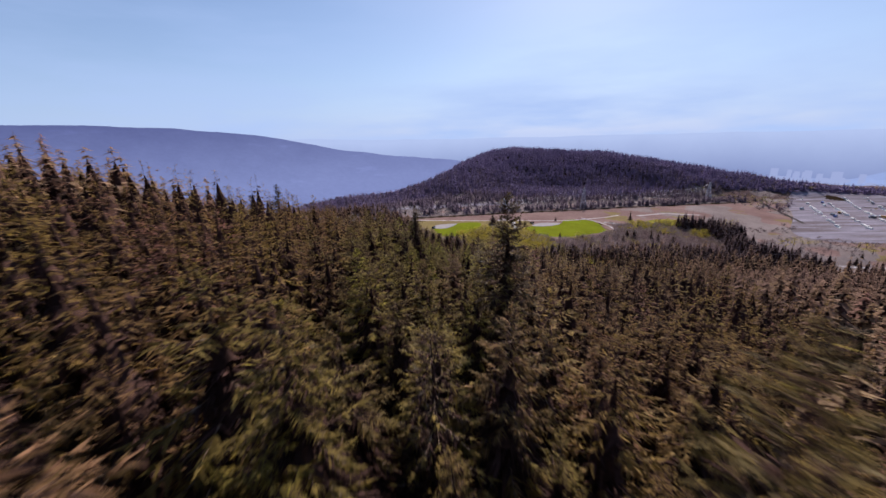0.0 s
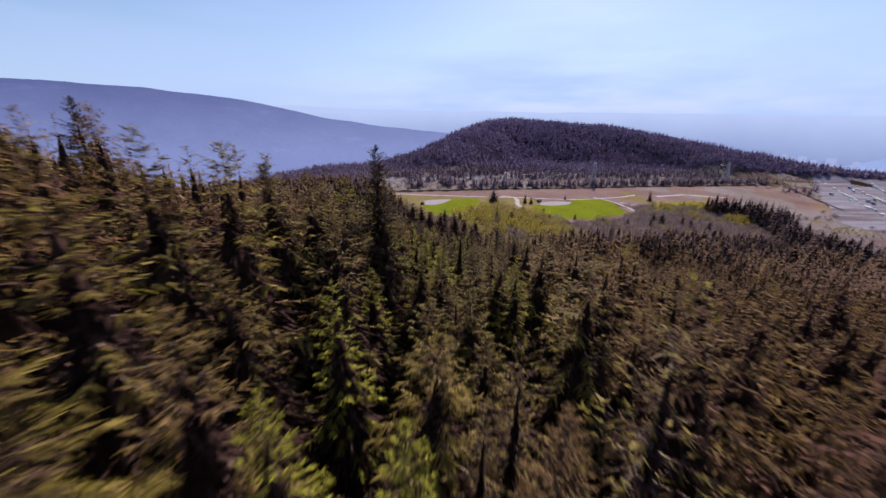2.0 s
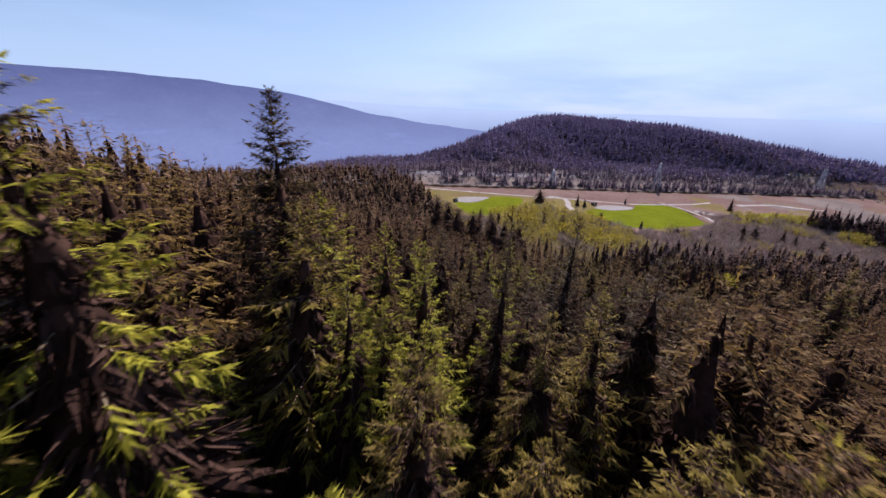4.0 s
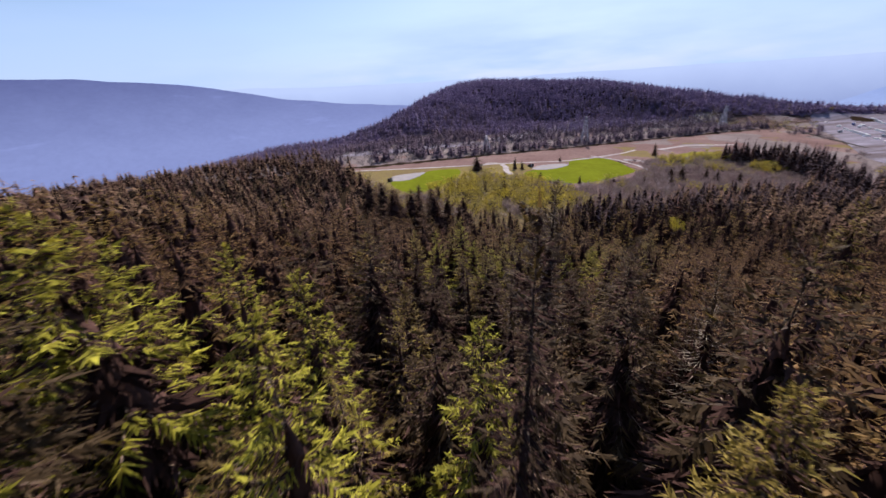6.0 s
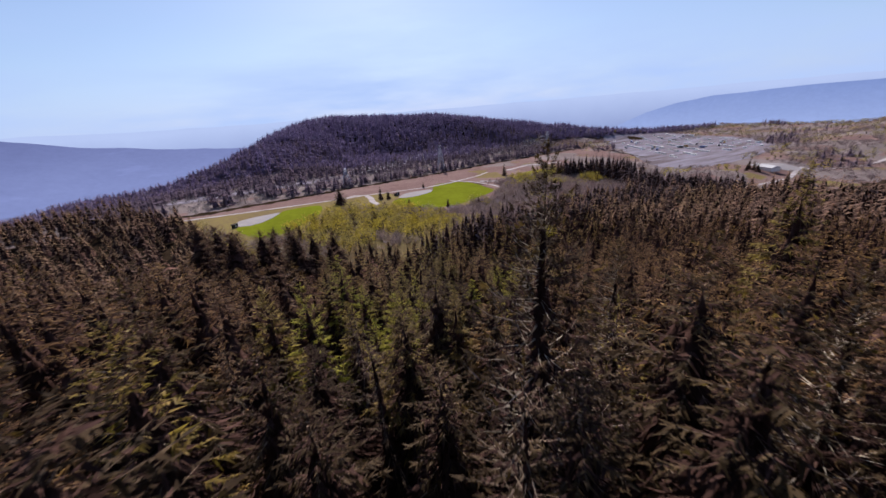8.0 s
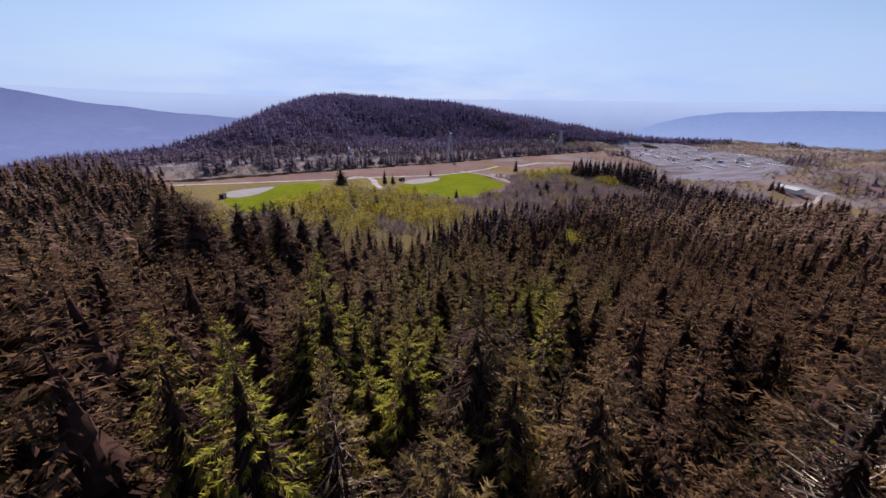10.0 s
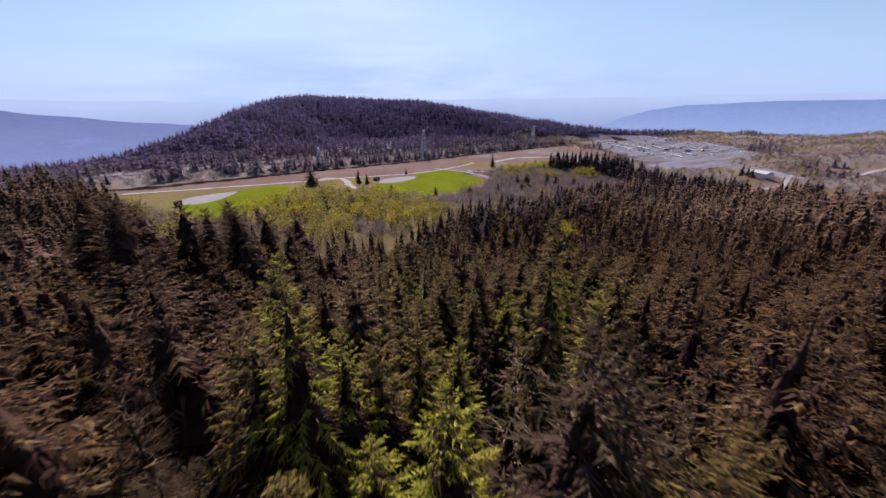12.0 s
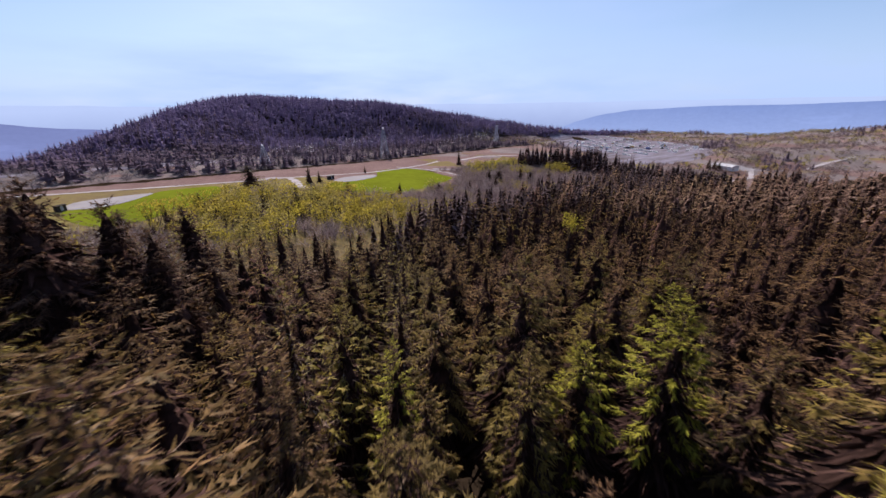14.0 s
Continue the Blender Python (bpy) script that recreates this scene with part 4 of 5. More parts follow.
# stretches lying in shade get trees with the darkened needles
for i in np.flatnonzero(near | mid):
    kind = "dense" if near[i] else "full"
    if RNG.random() < (0.13 if px[i] > 5 else 0.02):
        kind = "sparse"
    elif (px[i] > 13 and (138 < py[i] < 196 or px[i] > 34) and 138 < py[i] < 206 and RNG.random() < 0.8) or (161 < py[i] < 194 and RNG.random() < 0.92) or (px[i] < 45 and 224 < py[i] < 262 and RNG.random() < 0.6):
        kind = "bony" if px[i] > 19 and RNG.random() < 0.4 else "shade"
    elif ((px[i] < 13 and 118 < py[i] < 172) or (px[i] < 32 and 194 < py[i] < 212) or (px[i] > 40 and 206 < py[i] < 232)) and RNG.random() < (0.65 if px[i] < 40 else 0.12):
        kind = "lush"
    place_tree(kind, int(RNG.integers(len(VARIETIES[kind]))), px[i], py[i], tall[i], RNG.uniform(0, 6.28), RNG.uniform(0.85, 1.2))

SOLO = {
    "full": (conifer(61, 30, 4.8, 9, 36, 5, 9, 1, 1.25, core=0.38, droop=0.28, slim=0.75), needles, "tall conifer rising over the wood around it", "conifer"),
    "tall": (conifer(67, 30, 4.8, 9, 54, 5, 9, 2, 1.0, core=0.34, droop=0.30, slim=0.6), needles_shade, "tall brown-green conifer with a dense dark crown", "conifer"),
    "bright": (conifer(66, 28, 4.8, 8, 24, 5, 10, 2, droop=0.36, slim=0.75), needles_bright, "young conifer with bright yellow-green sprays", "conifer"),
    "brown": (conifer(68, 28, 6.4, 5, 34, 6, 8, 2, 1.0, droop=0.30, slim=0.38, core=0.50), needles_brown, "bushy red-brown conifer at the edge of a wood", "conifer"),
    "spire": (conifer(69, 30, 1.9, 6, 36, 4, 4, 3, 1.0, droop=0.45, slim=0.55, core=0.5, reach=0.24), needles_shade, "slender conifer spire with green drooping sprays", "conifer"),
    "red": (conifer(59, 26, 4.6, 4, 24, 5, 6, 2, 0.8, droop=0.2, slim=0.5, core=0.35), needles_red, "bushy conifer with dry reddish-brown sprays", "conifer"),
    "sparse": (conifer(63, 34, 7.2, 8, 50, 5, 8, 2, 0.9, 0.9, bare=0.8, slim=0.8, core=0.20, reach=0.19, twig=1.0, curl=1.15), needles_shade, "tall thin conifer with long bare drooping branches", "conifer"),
    "larch": (conifer(64, 20, 3.4, 3, 30, 5, 10, 3, 0.8, 0.15, core=0.04, twig=1.2), larch_green, "pale yellow-green young larch with thin branches", "larch"),
    "rust": (snag(65, 24, 3.2, 8, 130, 14, 0.25), rust_twig, "dead reddish-brown tree with bare twigs", "dead tree"),
}
solo_first = {}
for sx, sy, tip, kind in SINGLE:
    made, leaf, label, category = SOLO[kind]
    z = float(ground(sx, sy))
    s = (tip - z) / made["height"]
    if kind not in solo_first:
        solo_first[kind] = ob = tree_thing("conifer" if kind != "rust" else "dead_tree", made, leaf, bone_twig if kind in ("sparse", "larch") else pale_twig, label, category, "")
    else:
        ob = copy_thing(solo_first[kind], Matrix())
    ob.matrix_basis = Matrix.LocRotScale((sx, sy, z), Euler((0, 0, sx * 1.7)), (s * (0.72 if sx == 40.0 else 1.0), s * (0.72 if sx == 40.0 else 1.0), s))

MID_TREES = [conifer(70 + s, 24, 4.8, 8, 14, 5, 6, 1, 1.2, 0.36, slim=0.58, core=0.48) for s in range(5)]
FAR_TREES = [far_tree(80 + s, 22, 4.4, 6, 8, 6, 0.55) for s in range(5)] + [far_tree(88, 22, 3.6, 6, 8, 6, 0.6)]
FAR_BELT = [far_tree(94 + s, 20, 5.6, 1, 4, 4, 0.5) for s in range(4)]
HILL_TREES = [far_tree(90 + s, 20, 6.2, 2, 3, 4) for s in range(4)]

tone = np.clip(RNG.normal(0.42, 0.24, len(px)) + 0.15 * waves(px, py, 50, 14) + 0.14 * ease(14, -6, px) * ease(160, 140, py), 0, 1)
# lower tone on this stretch: shade put into the needle colours
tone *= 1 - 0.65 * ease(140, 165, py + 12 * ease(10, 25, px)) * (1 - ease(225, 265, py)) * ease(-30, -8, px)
wood("conifer_wood", MID_TREES, px[middle], py[middle], tall[middle], needles_joined, "dense olive-brown conifer wood on a steep slope", "conifer wood", 1, tone=tone[middle])
rest = ~(near | mid | middle)
second = rest & (lane < np.where(px > 50, 105, 80)) & (py > 40)
wood("conifer_wood", [conifer(75 + s, 24, 4.6, 8, 11, 4, 3, 1, 1.6, 0.36, slim=0.56) for s in range(4)], px[second], py[second], tall[second], needles_joined,
     "dense olive-brown conifer wood on a steep slope", "conifer wood", 2, 1.05, tone[second])
third = rest & ~second
# the wood goes on to both sides and behind
ox, oy = stand(-340, 420, -120, 300, 10.5, 30)
aside = np.where(ox > 0, ox - np.minimum(1.2 * (oy + 15), 1.35 * (oy + 15) + 25), -ox - 1.35 * (oy + 15) - 25)
outer = (oy < forest_edge(ox) - 8) & (((aside > 3) & (aside < 130) & (ox < np.where(oy > 155, 0, 900))) | ((oy < -26) & (np.abs(ox) < 130)))
wood("conifer_wood", FAR_TREES, ox[outer], oy[outer], RNG.uniform(17, 25, outer.sum()), needles_far_haze, "brown-green conifer wood on a steep slope", "conifer wood", 16, 1.3)
# young conifers in the gaps
ux, uy = stand(-40, 130, 60, 275, 8.2, 29)
ux, uy = ux + 4.1, uy + 2.4
u_lane, u_air = glade(ux, uy)
u_lane = np.minimum(u_lane, np.hypot(ux - 39 - 60 * np.clip((ux - 39) / 60, 0, 1), uy - 215 - 22 * np.clip((ux - 39) / 60, 0, 1)))
young = (u_lane < 32) & (np.hypot(ux - 59, uy - 209) > 6) & (RNG.random(len(ux)) < 0.3)
u_tall = np.clip(np.minimum(RNG.uniform(7, 14, len(ux)), u_air - 9 + np.maximum(u_lane - 4, 0) * 0.85 - ground(ux, uy)), 4, 15)
wood("young_conifers", [conifer(78 + s, 12, 3.2, 0.8, 15, 4, 3, 2, 1.3, 0.30) for s in range(3)], ux[young], uy[young], u_tall[young], needles_joined,
     "young brown-green conifers filling gaps in a wood", "conifer wood", 15, 1.0, 0.5 * RNG.random(young.sum()))
wood("conifer_wood", FAR_TREES, px[third], py[third], tall[third], needles_far_haze, "far brown-green conifer wood, paled by haze", "conifer wood", 3, 1.1, tone[third])

# the wooded hill and the land about its foot
hx, hy = stand(-520, 1150, 640, 1230, 8.4, 22)
rz = np.interp(hx, RIDGE_X, RIDGE_Y)
foot = np.interp(hx, [-480, 0, 300, 600, 900, 1150], [760, 690, 700, 735, 640, 560])
ok = (hy > foot) & (hy < rz + 30) & (RNG.random(len(hx)) < 0.95)
wood("hill_wood", HILL_TREES, hx[ok], hy[ok], RNG.uniform(8, 15, ok.sum()), needles_hill_haze, "dark purple-brown conifer wood on a round hill, veiled by haze", "conifer wood", 4, 1.45, dark_core=False)

# tree belts along the far side of the meadow
bx, by = stand(-420, 620, 470, 860, 9.2, 23)
edge = meadow_edge(bx) + 10
past = by - meadow_edge(bx)
bare_strip = (bx > -100) & (bx < 165) & (np.abs(by - (553 + 0.42 * bx)) < 17)
row = (past > 8) & (past < 40) & (bx > 70) & (RNG.random(len(bx)) < 0.92)
grove = (past > 70) & (waves(bx, by, 75, 41) + 0.5 * waves(bx, by, 28, 42) > -0.45) & (by < 860)
grove |= (past > 20) & (bx < 70) & (waves(bx, by, 60, 43) > -0.05)
belt = (row | grove) & (by > forest_edge(bx) - 60) & (~bare_strip | (RNG.random(len(bx)) < 0.32))
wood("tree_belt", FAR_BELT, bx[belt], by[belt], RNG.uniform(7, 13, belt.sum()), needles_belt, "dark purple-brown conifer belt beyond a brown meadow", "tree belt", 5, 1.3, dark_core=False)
thin = (by > edge - 6) & ~belt & (RNG.random(len(bx)) < np.where(bare_strip, 0.6, 0.9))
BRUSH = [brush(100 + s, 5, 5, 46, 0.16) for s in range(4)]
wood("brush", BRUSH, bx[thin], by[thin], RNG.uniform(2.5, 6, thin.sum()), grey_brush, "leafless grey-brown bushes beyond a meadow", "bushes", 6, 1.4)

# young broadleaf growth between the wood and the fields
SPRING = [shrub(110 + s, 6, 4.4, 84, 0.6) for s in range(5)]
gx, gy = stand(-60, 352, 325, 480, 4.6, 24)
fe = forest_edge(gx)
field_line = np.interp(gx, [-60, 0, 22, 35, 60, 80, 95, 120, 150, 205, 240, 260, 345], [470, 430, 372, 372, 398, 425, 436, 416, 386, 402, 432, 465, 475])
green = (gy > fe - 6) & (gy < field_line - 5 + 4 * waves(gx, gy, 30, 51))
yellow = green & (waves(gx, gy, 55, 52) + 0.35 * waves(gx, gy, 17, 53) - 0.75 * ease(110, 190, gx) + 0.25 * ease(200, 120, gx) + 0.9 * ease(26, 12, np.hypot(gx - 336, gy - 398)) + 1.1 * ease(40, 20, np.hypot((gx - 325) * 0.7, gy - 458)) > 0.02)
wood("spring_bushes", SPRING, gx[yellow], gy[yellow], RNG.uniform(3.5, 9.0, yellow.sum()), spring_leaf, "young yellow-green broadleaf bushes in spring leaf", "bushes", 7, 1.05)
bare = green & ~yellow
wood("brush", BRUSH, gx[bare], gy[bare], RNG.uniform(3, 6.5, bare.sum()), bare_twig, "leafless pinkish-brown bushes beside a field", "bushes", 8, 1.3)
ex, ey = stand(250, 900, 240, 470, 9.0, 25)
east = (ey > forest_edge(ex) + 2) & ~inside_yard(ex, ey) & (waves(ex, ey, 80, 55) > -0.1) & (np.hypot(ex - 528, ey - 315) > 32)
east &= ~((ey < 330) & (ex > 355) & (ex < 470) & (waves(ex, ey, 40, 56) < 0.4))
leafy = east & (waves(ex, ey, 70, 57) > 0.55)
wood("brush", BRUSH, ex[east & ~leafy], ey[east & ~leafy], RNG.uniform(2, 5, (east & ~leafy).sum()), bare_twig, "leafless brown bushes on rough ground", "bushes", 9, 1.5)
wood("spring_bushes", SPRING, ex[leafy], ey[leafy], RNG.uniform(2.5, 6, leafy.sum()), spring_leaf, "young yellow-green broadleaf bushes in spring leaf", "bushes", 10, 1.3)
ax, ay = stand(560, 1250, 130, 800, 13.0, 26)
ahead = (ay > forest_edge(ax) + 5) & ~inside_yard(ax, ay) & (RNG.random(len(ax)) < 0.8)
dark = ahead & (waves(ax, ay, 140, 58) > 0.55)
wood("tree_belt", FAR_BELT, ax[dark], ay[dark], RNG.uniform(6, 12, dark.sum()), needles_belt, "dark conifer groups on rough open land", "tree belt", 11, 1.3, dark_core=False)
rough = ahead & ~dark
pale = rough & (waves(ax, ay, 110, 59) > 0.05)
wood("spring_bushes", SPRING, ax[pale], ay[pale], RNG.uniform(3, 7, pale.sum()), spring_leaf, "pale yellow-green bushes on rough open land", "bushes", 12, 1.8, np.full(pale.sum(), 0.9))
scrub = rough & ~pale
wood("brush", BRUSH, ax[scrub], ay[scrub], RNG.uniform(3, 7, scrub.sum()), bare_twig, "leafless brown scrub on rough open land", "bushes", 14, 1.9)

# single trees on the open land
FIELD_TREE = [conifer(120 + s, 12, 4.4, 0.4, 16, 6, 5, 2, 1.3, slim=0.45, core=0.75) for s in range(3)]
field_first = {}


def field_tree(x, y, h, number, wide=1.0, label="single dark green conifer among bushes"):
    if number not in field_first:
        field_first[number] = ob = tree_thing("field_conifer", FIELD_TREE[number], needles_shade, pale_twig, label, "conifer", "conifers on the open land")
    else:
        ob = copy_thing(field_first[number], Matrix())
    s = h / 12
    ob.matrix_basis = Matrix.LocRotScale((x, y, float(ground(x, y))), Euler((0, 0, x)), (s * wide, s * wide, s))
    return tagged(ob, label)


field_tree(96, 449, 12, 0, 1.75, "broad dark green conifer standing alone beside a track")
field_tree(300, 490, 13, 1, 0.8, "lone dark conifer on a brown meadow")
for k, (x, y, h) in enumerate([(131, 452, 10), (137, 450, 7), (61, 388, 8), (66, 386, 7), (89, 404, 6), (106, 407, 7), (136, 409, 6), (93, 370, 9), (131, 382, 6), (160, 392, 6),
                               (82, 378, 7), (112, 398, 8), (75, 392, 5), (118, 366, 7), (141, 372, 6), (183, 384, 6), (205, 380, 7), (225, 376, 8), (242, 397, 9), (247, 392, 10),
                               (263, 385, 11), (268, 380, 9), (280, 372, 8), (36, 372, 7), (48, 366, 8), (-30, 470, 9), (-45, 490, 10), (-62, 500, 11), (-14, 492, 7),
                               (190, 484, 5), (330, 470, 6), (412, 300, 7), (420, 296, 6), (433, 312, 5), (484, 318, 9), (479, 313, 8), (488, 324, 10), (475, 321, 7)]):
    field_tree(x, y, h, k % 3, 0.8 + 0.25 * (k % 4))

# the clump before the yard, and the taller group on the wood's corner
CLUMP = [far_tree(84 + s, 22, 4.6, 1, 9, 6, 0.6) for s in range(4)]
cx, cy = stand(290, 400, 280, 455, 4.3, 27)
spine = np.interp(cy, [285, 300, 320, 340, 377, 410, 445], [348, 344, 334, 330, 352, 355, 343])
reach = np.interp(cy, [285, 330, 345, 380, 420, 445], [20, 16, 11, 13, 12, 7]) + 4 * waves(cx, cy, 30, 61)
clump = (np.abs(cx - spine) < reach) & (cy < 447) & (RNG.random(len(cx)) < 0.88)
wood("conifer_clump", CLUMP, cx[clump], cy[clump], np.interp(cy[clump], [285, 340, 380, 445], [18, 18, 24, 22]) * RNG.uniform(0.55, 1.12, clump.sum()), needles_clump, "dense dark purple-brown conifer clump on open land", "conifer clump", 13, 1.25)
# taller dark trees along the low edge of the wood
ix, iy = stand(88, 350, 285, 352, 4.6, 33)
brink = (iy < forest_edge(ix) + 2 + 4 * waves(ix, iy, 26, 62)) & (iy > np.interp(ix, [88, 140, 240, 350], [296, 302, 300, 284]) + 5 * waves(ix, iy, 34, 63)) & (RNG.random(len(ix)) < 0.85)
wood("conifer_clump", CLUMP, ix[brink], iy[brink], RNG.uniform(9, 17, brink.sum()), needles_clump, "dark purple-brown conifers along the edge of a wood", "conifer clump", 34, 1.0)

head = shrub(140, 8, 6.0, 520, 0.6, 8)
stem = tube([(0, 0, -1), (0.2, 0.1, 7), (0, 0, 15)], [0.26, 0.2, 0.12], 7)
lifted = {k: (head[k][0] + np.array([0, 0, 13.0]), head[k][1]) for k in ("crown", "trunk")}
bush = tree_thing("spring_tree", {"trunk": stem, "crown": lifted["crown"], "branch": lifted["trunk"]}, leaf_yellow, pale_twig, "round yellow-green broadleaf tree in a dark wood", "tree", "")
bush.matrix_basis = pose(135.0, 268.8, float(ground(135.0, 268.8))) @ Matrix.Diagonal((0.6, 0.6, 0.9, 1))


# ---- power line ----
def pylon(x, y, h, turn):
    """A steel lattice tower with three cross-arms."""
    ob = tagged(new("pylon"), "grey steel lattice power pylon at the edge of a wood", "pylon", "pylons")
    half = lambda z: 4.0 * (1 - z / h) + 0.7
    for sx, sy in ((1, 1), (1, -1), (-1, -1), (-1, 1)):
        bm = bmesh.new()
        bar(bm, (half(0) * sx, half(0) * sy, -0.5), (0.7 * sx, 0.7 * sy, h), 0.45)
        part("leg", bm, steel, ob)
    levels = [0, 0.16, 0.31, 0.44, 0.56, 0.67, 0.77, 0.86, 0.94, 1.0]
    for face in range(4):
        bm = bmesh.new()
        turn_face = Matrix.Rotation(face * math.pi / 2, 4, "Z")
        for a, b in zip(levels[:-1], levels[1:]):
            wa, wb = half(a * h), half(b * h)
            for s in (1, -1):
                bar(bm, turn_face @ Vector((wa * s, wa, a * h)), turn_face @ Vector((-wb * s, wb, b * h)), 0.26)
            bar(bm, turn_face @ Vector((-wb, wb, b * h)), turn_face @ Vector((wb, wb, b * h)), 0.26)
        part("bracing", bm, steel, ob)
    tips = []
    for z, w in ((0.70, 6.5), (0.83, 8.0), (0.96, 6.0)):
        bm = bmesh.new()
        for s in (1, -1):
            for yy in (0.8, -0.8):
                bar(bm, (0.8 * s, yy, z * h), (w * s, 0, z * h + 0.3), 0.34)
                bar(bm, (0.8 * s, yy, z * h + 1.8), (w * s, 0, z * h + 0.3), 0.34)
        arm = part("cross_arm", bm, steel, ob)
        for s in (1, -1):
            bm = bmesh.new()
            bmesh.ops.create_cone(bm, cap_ends=True, segments=8, radius1=0.16, radius2=0.16, depth=2.0, matrix=Matrix.Translation((w * s, 0, z * h - 0.8)))
            part("insulator", bm, dark_glass, arm)
            tips.append(Vector((w * s, 0, z * h - 1.8)))
    ob.matrix_basis = pose(x, y, float(ground(x, y)), 0, 0, turn)
    return [ob.matrix_basis @ t for t in tips]


ends = [pylon(278, 592, 33, 70), pylon(135, 552, 17, 72), pylon(560, 668, 33, 70)]


def wire(a, b, sag):
    pts = [a.lerp(b, k / 24) - Vector((0, 0, sag * 4 * (k / 24) * (1 - k / 24))) for k in range(25)]
    v, q = tube(pts, np.full(25, 0.17), 4)
    tagged(new("power_cable", mesh_of("power_cable", v, q, [steel])), "thin sagging power cable between pylons", "cable", "power cables")


for a, b in zip(ends[0], ends[1]):
    wire(a, b, 3)
for a, b in zip(ends[0], ends[2]):
    wire(a, b, 10)


# ---- buildings and vehicles on the open land ----
def long_house(x, y, turn, length, depth, height):
    ob = tagged(new("workshop"), "low white workshop with a grey roof beside a yard", "building")
    bm = bmesh.new()
    box(bm, -length / 2, -depth / 2, -0.5, length / 2, depth / 2, height, 0.05)
    wall = part("wall", bm, wall_white, ob)
    bm = bmesh.new()
    v = [bm.verts.new(p) for p in ((-length / 2 - 0.6, -depth / 2 - 0.7, height), (length / 2 + 0.6, -depth / 2 - 0.7, height), (length / 2 + 0.6, depth / 2 + 0.7, height),
                                   (-length / 2 - 0.6, depth / 2 + 0.7, height), (-length / 2 - 0.6, 0, height + 1.7), (length / 2 + 0.6, 0, height + 1.7))]
    for f in ((0, 1, 5, 4), (2, 3, 4, 5), (0, 4, 3), (1, 2, 5), (0, 3, 2, 1)):
        bm.faces.new([v[k] for k in f])
    part("roof", bm, roof_grey, ob)
    for k in range(5):
        u = -length / 2 + (k + 0.5) * length / 5
        bm = bmesh.new()
        box(bm, u - 1.2, -depth / 2 - 0.04, 0.3 if k in (1, 3) else 1.1, u + 1.2, -depth / 2 + 0.1, 2.7)
        part("door" if k in (1, 3) else "window", bm, dark_glass, wall)
        if k not in (1, 3):
            bm = bmesh.new()
            box(bm, u - 1.35, -depth / 2 - 0.12, 0.98, u + 1.35, -depth / 2 + 0.02, 1.08)
            part("sill", bm, roof_grey, wall)
    ob.matrix_basis = pose(x, y, float(ground(x, y)) + 0.3, 0, 0, turn)


def shed(x, y, turn, w, d, h, label):
    ob = tagged(new("shed"), label, "shed", "field sheds")
    bm = bmesh.new()
    box(bm, -w / 2, -d / 2, -0.3, w / 2, d / 2, h, 0.03)
    wall = part("wall", bm, shed_dark, ob)
    bm = bmesh.new()
    box(bm, -w / 2 - 0.3, -d / 2 - 0.4, h, w / 2 + 0.3, d / 2 + 0.3, h + 0.18, 0.03)
    part("roof", bm, shed_dark, ob)
    bm = bmesh.new()
    box(bm, -0.5, -d / 2 - 0.05, 0, 0.5, -d / 2 + 0.02, 2.0)
    part("door", bm, roof_grey, wall)
    ob.matrix_basis = pose(x, y, float(ground(x, y)) + 0.3, 0, 0, turn)


def vehicle(x, y, turn, kind, colour):
    """A parked lorry or car: body, cab, glass and four wheels."""
    lorry = kind == "lorry"
    ob = tagged(new(kind), f"parked {kind} on a gravel yard", kind, "vehicles on the yard")
    l, w, h = (8.5, 2.5, 3.2) if lorry else (4.4, 1.8, 0.95)
    bm = bmesh.new()
    box(bm, -l / 2, -w / 2, 0.55 if lorry else 0.3, l / 2 - (2.2 if lorry else 0), w / 2, h, 0.08)
    part("body", bm, paints[colour], ob)
    bm = bmesh.new()
    if lorry:
        box(bm, l / 2 - 2.0, -w / 2, 0.5, l / 2, w / 2, 2.7, 0.15)
    else:
        box(bm, -l * 0.32, -w / 2 + 0.1, 0.9, l * 0.2, w / 2 - 0.1, 1.48, 0.15)
    cab = part("cab", bm, paints[0 if lorry else colour], ob)
    bm = bmesh.new()
    if lorry:
        box(bm, l / 2 - 0.02, -w / 2 + 0.2, 1.6, l / 2 + 0.03, w / 2 - 0.2, 2.4)
    else:
        box(bm, -l * 0.30, -w / 2 + 0.07, 1.02, l * 0.18, w / 2 - 0.07, 1.38)
    part("glass", bm, dark_glass, cab)
    r = 0.5 if lorry else 0.32
    for u in (-0.32, 0.33):
        for s in (-1, 1):
            bm = bmesh.new()
            bmesh.ops.create_cone(bm, cap_ends=True, segments=14, radius1=r, radius2=r, depth=0.3,
                                  matrix=Matrix.Translation((u * l, s * (w / 2 - 0.1), r)) @ Matrix.Rotation(math.pi / 2, 4, "X"))
            part("wheel", bm, tyre_black, ob)
    ob.matrix_basis = pose(x, y, float(ground(x, y)) + 0.36, 0, 0, turn)


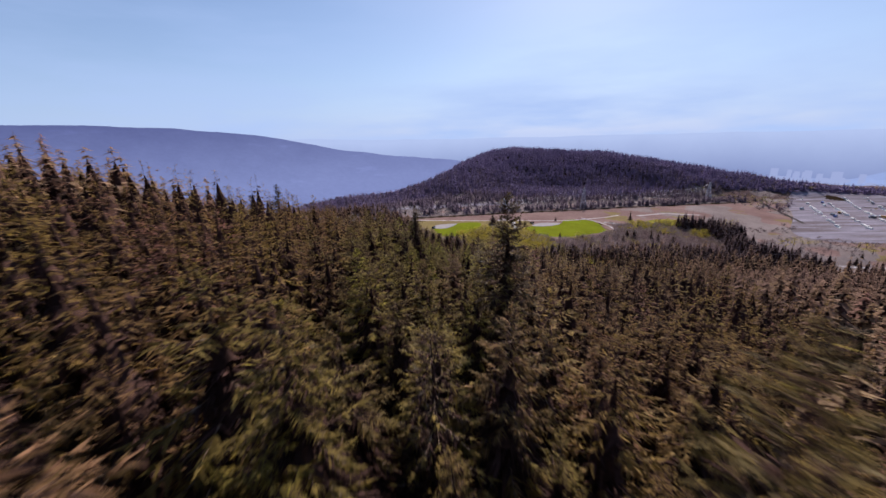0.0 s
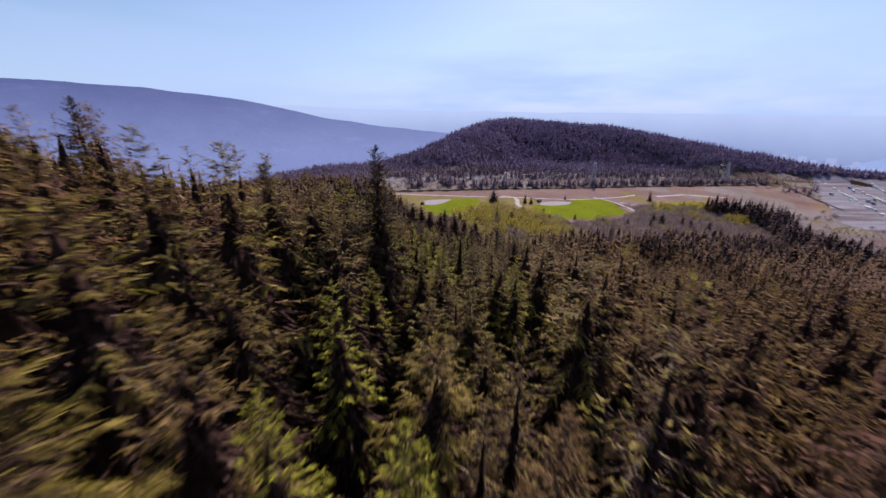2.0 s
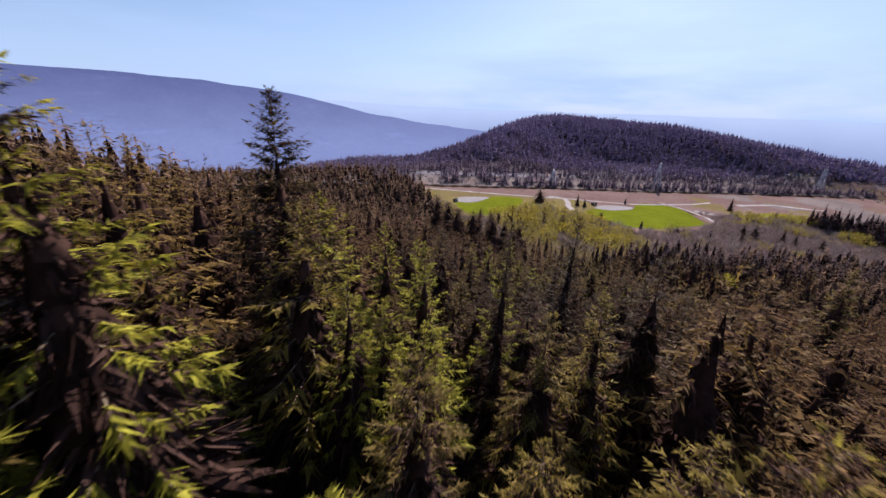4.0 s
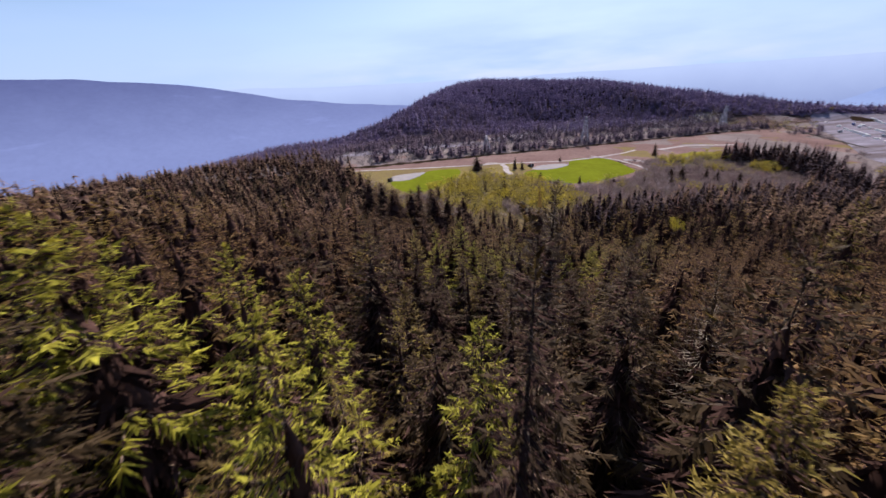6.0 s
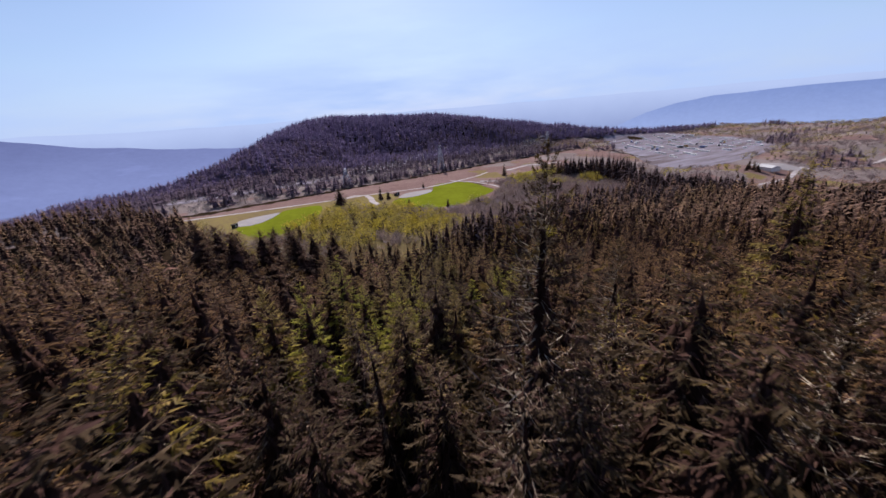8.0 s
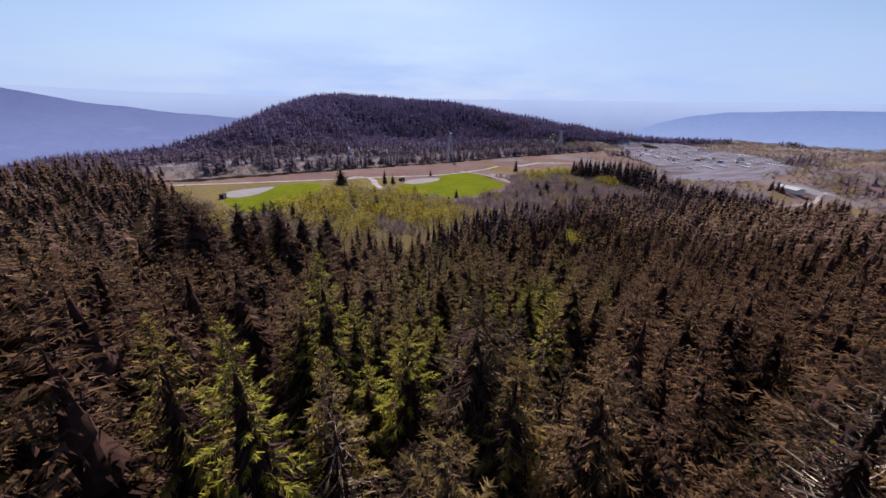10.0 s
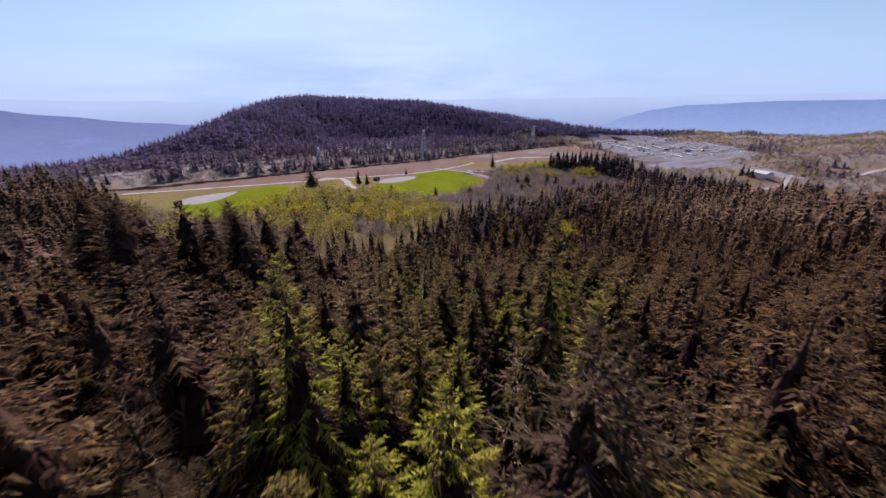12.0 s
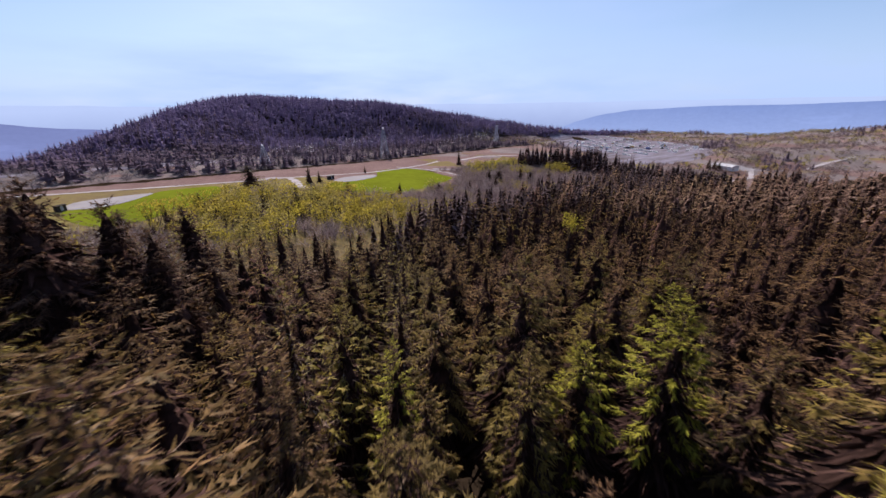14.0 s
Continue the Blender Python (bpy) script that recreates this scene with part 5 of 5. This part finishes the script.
long_house(496, 312, 62, 22, 9, 3.4)
shed(19.5, 415, 40, 3.2, 1.8, 1.9, "small dark shed at the corner of an infield")
shed(150, 461, 20, 5, 1.8, 1.8, "low dark shelter beside an infield")
r = random.Random(5)
for k in range(26):
    u, v = r.uniform(0, 1), r.uniform(0, 1)
    x, y = 600 + 240 * u + 20 * v, 430 + 190 * v - 30 * u
    if inside_yard(np.array([x]), np.array([y]))[0]:
        vehicle(x, y, r.choice((20, 24, 110)) + r.uniform(-6, 6), "lorry" if r.random() < 0.6 else "car", r.randrange(5))
for x, y, t in ((516, 316, 60), (512, 310, 60), (520, 322, 62)):
    vehicle(x, y, t, "car", r.randrange(3))


def stored_rows():
    """Pale crates and trailers stored in long rows on the yard."""
    rr = random.Random(12)
    bm = bmesh.new()
    for row in range(7):
        for k in range(22):
            x, y = 548 + 36 * row + 8.6 * k + rr.uniform(-1, 1), 428 - 6 * row + 10.2 * k + rr.uniform(-1, 1)
            if rr.random() < 0.25 or not inside_yard(np.array([x]), np.array([y]))[0]:
                continue
            z, l, w, h = float(ground(x, y)) + 0.3, rr.uniform(1.6, 3.2), 1.3, rr.uniform(1.2, 2.6)
            box(bm, x - w, y - l, z, x + w, y + l, z + h)
    me = bpy.data.meshes.new("stored_crates")
    bm.to_mesh(me)
    bm.free()
    me.materials.append(wall_white)
    tagged(new("stored_crates", me), "pale crates stored in long rows on a gravel yard", "crates", kind="stuff")


stored_rows()

# ---- far town ----
def far_towers():
    """Pale blocks of a far town, almost lost in the haze of the valley."""
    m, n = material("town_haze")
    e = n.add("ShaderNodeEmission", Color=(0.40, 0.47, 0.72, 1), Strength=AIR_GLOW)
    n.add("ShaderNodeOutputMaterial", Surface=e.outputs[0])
    rr = random.Random(8)
    bm = bmesh.new()
    for k in range(40):
        az, d = radians(rr.gauss(48.5, 1.9)), rr.uniform(3700, 3950)
        w, h = rr.uniform(7, 17), rr.uniform(40, 130)
        x, y = d * math.sin(az), d * math.cos(az)
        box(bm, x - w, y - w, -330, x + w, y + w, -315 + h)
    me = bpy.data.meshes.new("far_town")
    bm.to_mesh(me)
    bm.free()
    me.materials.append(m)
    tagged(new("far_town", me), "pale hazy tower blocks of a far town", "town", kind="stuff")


far_towers()
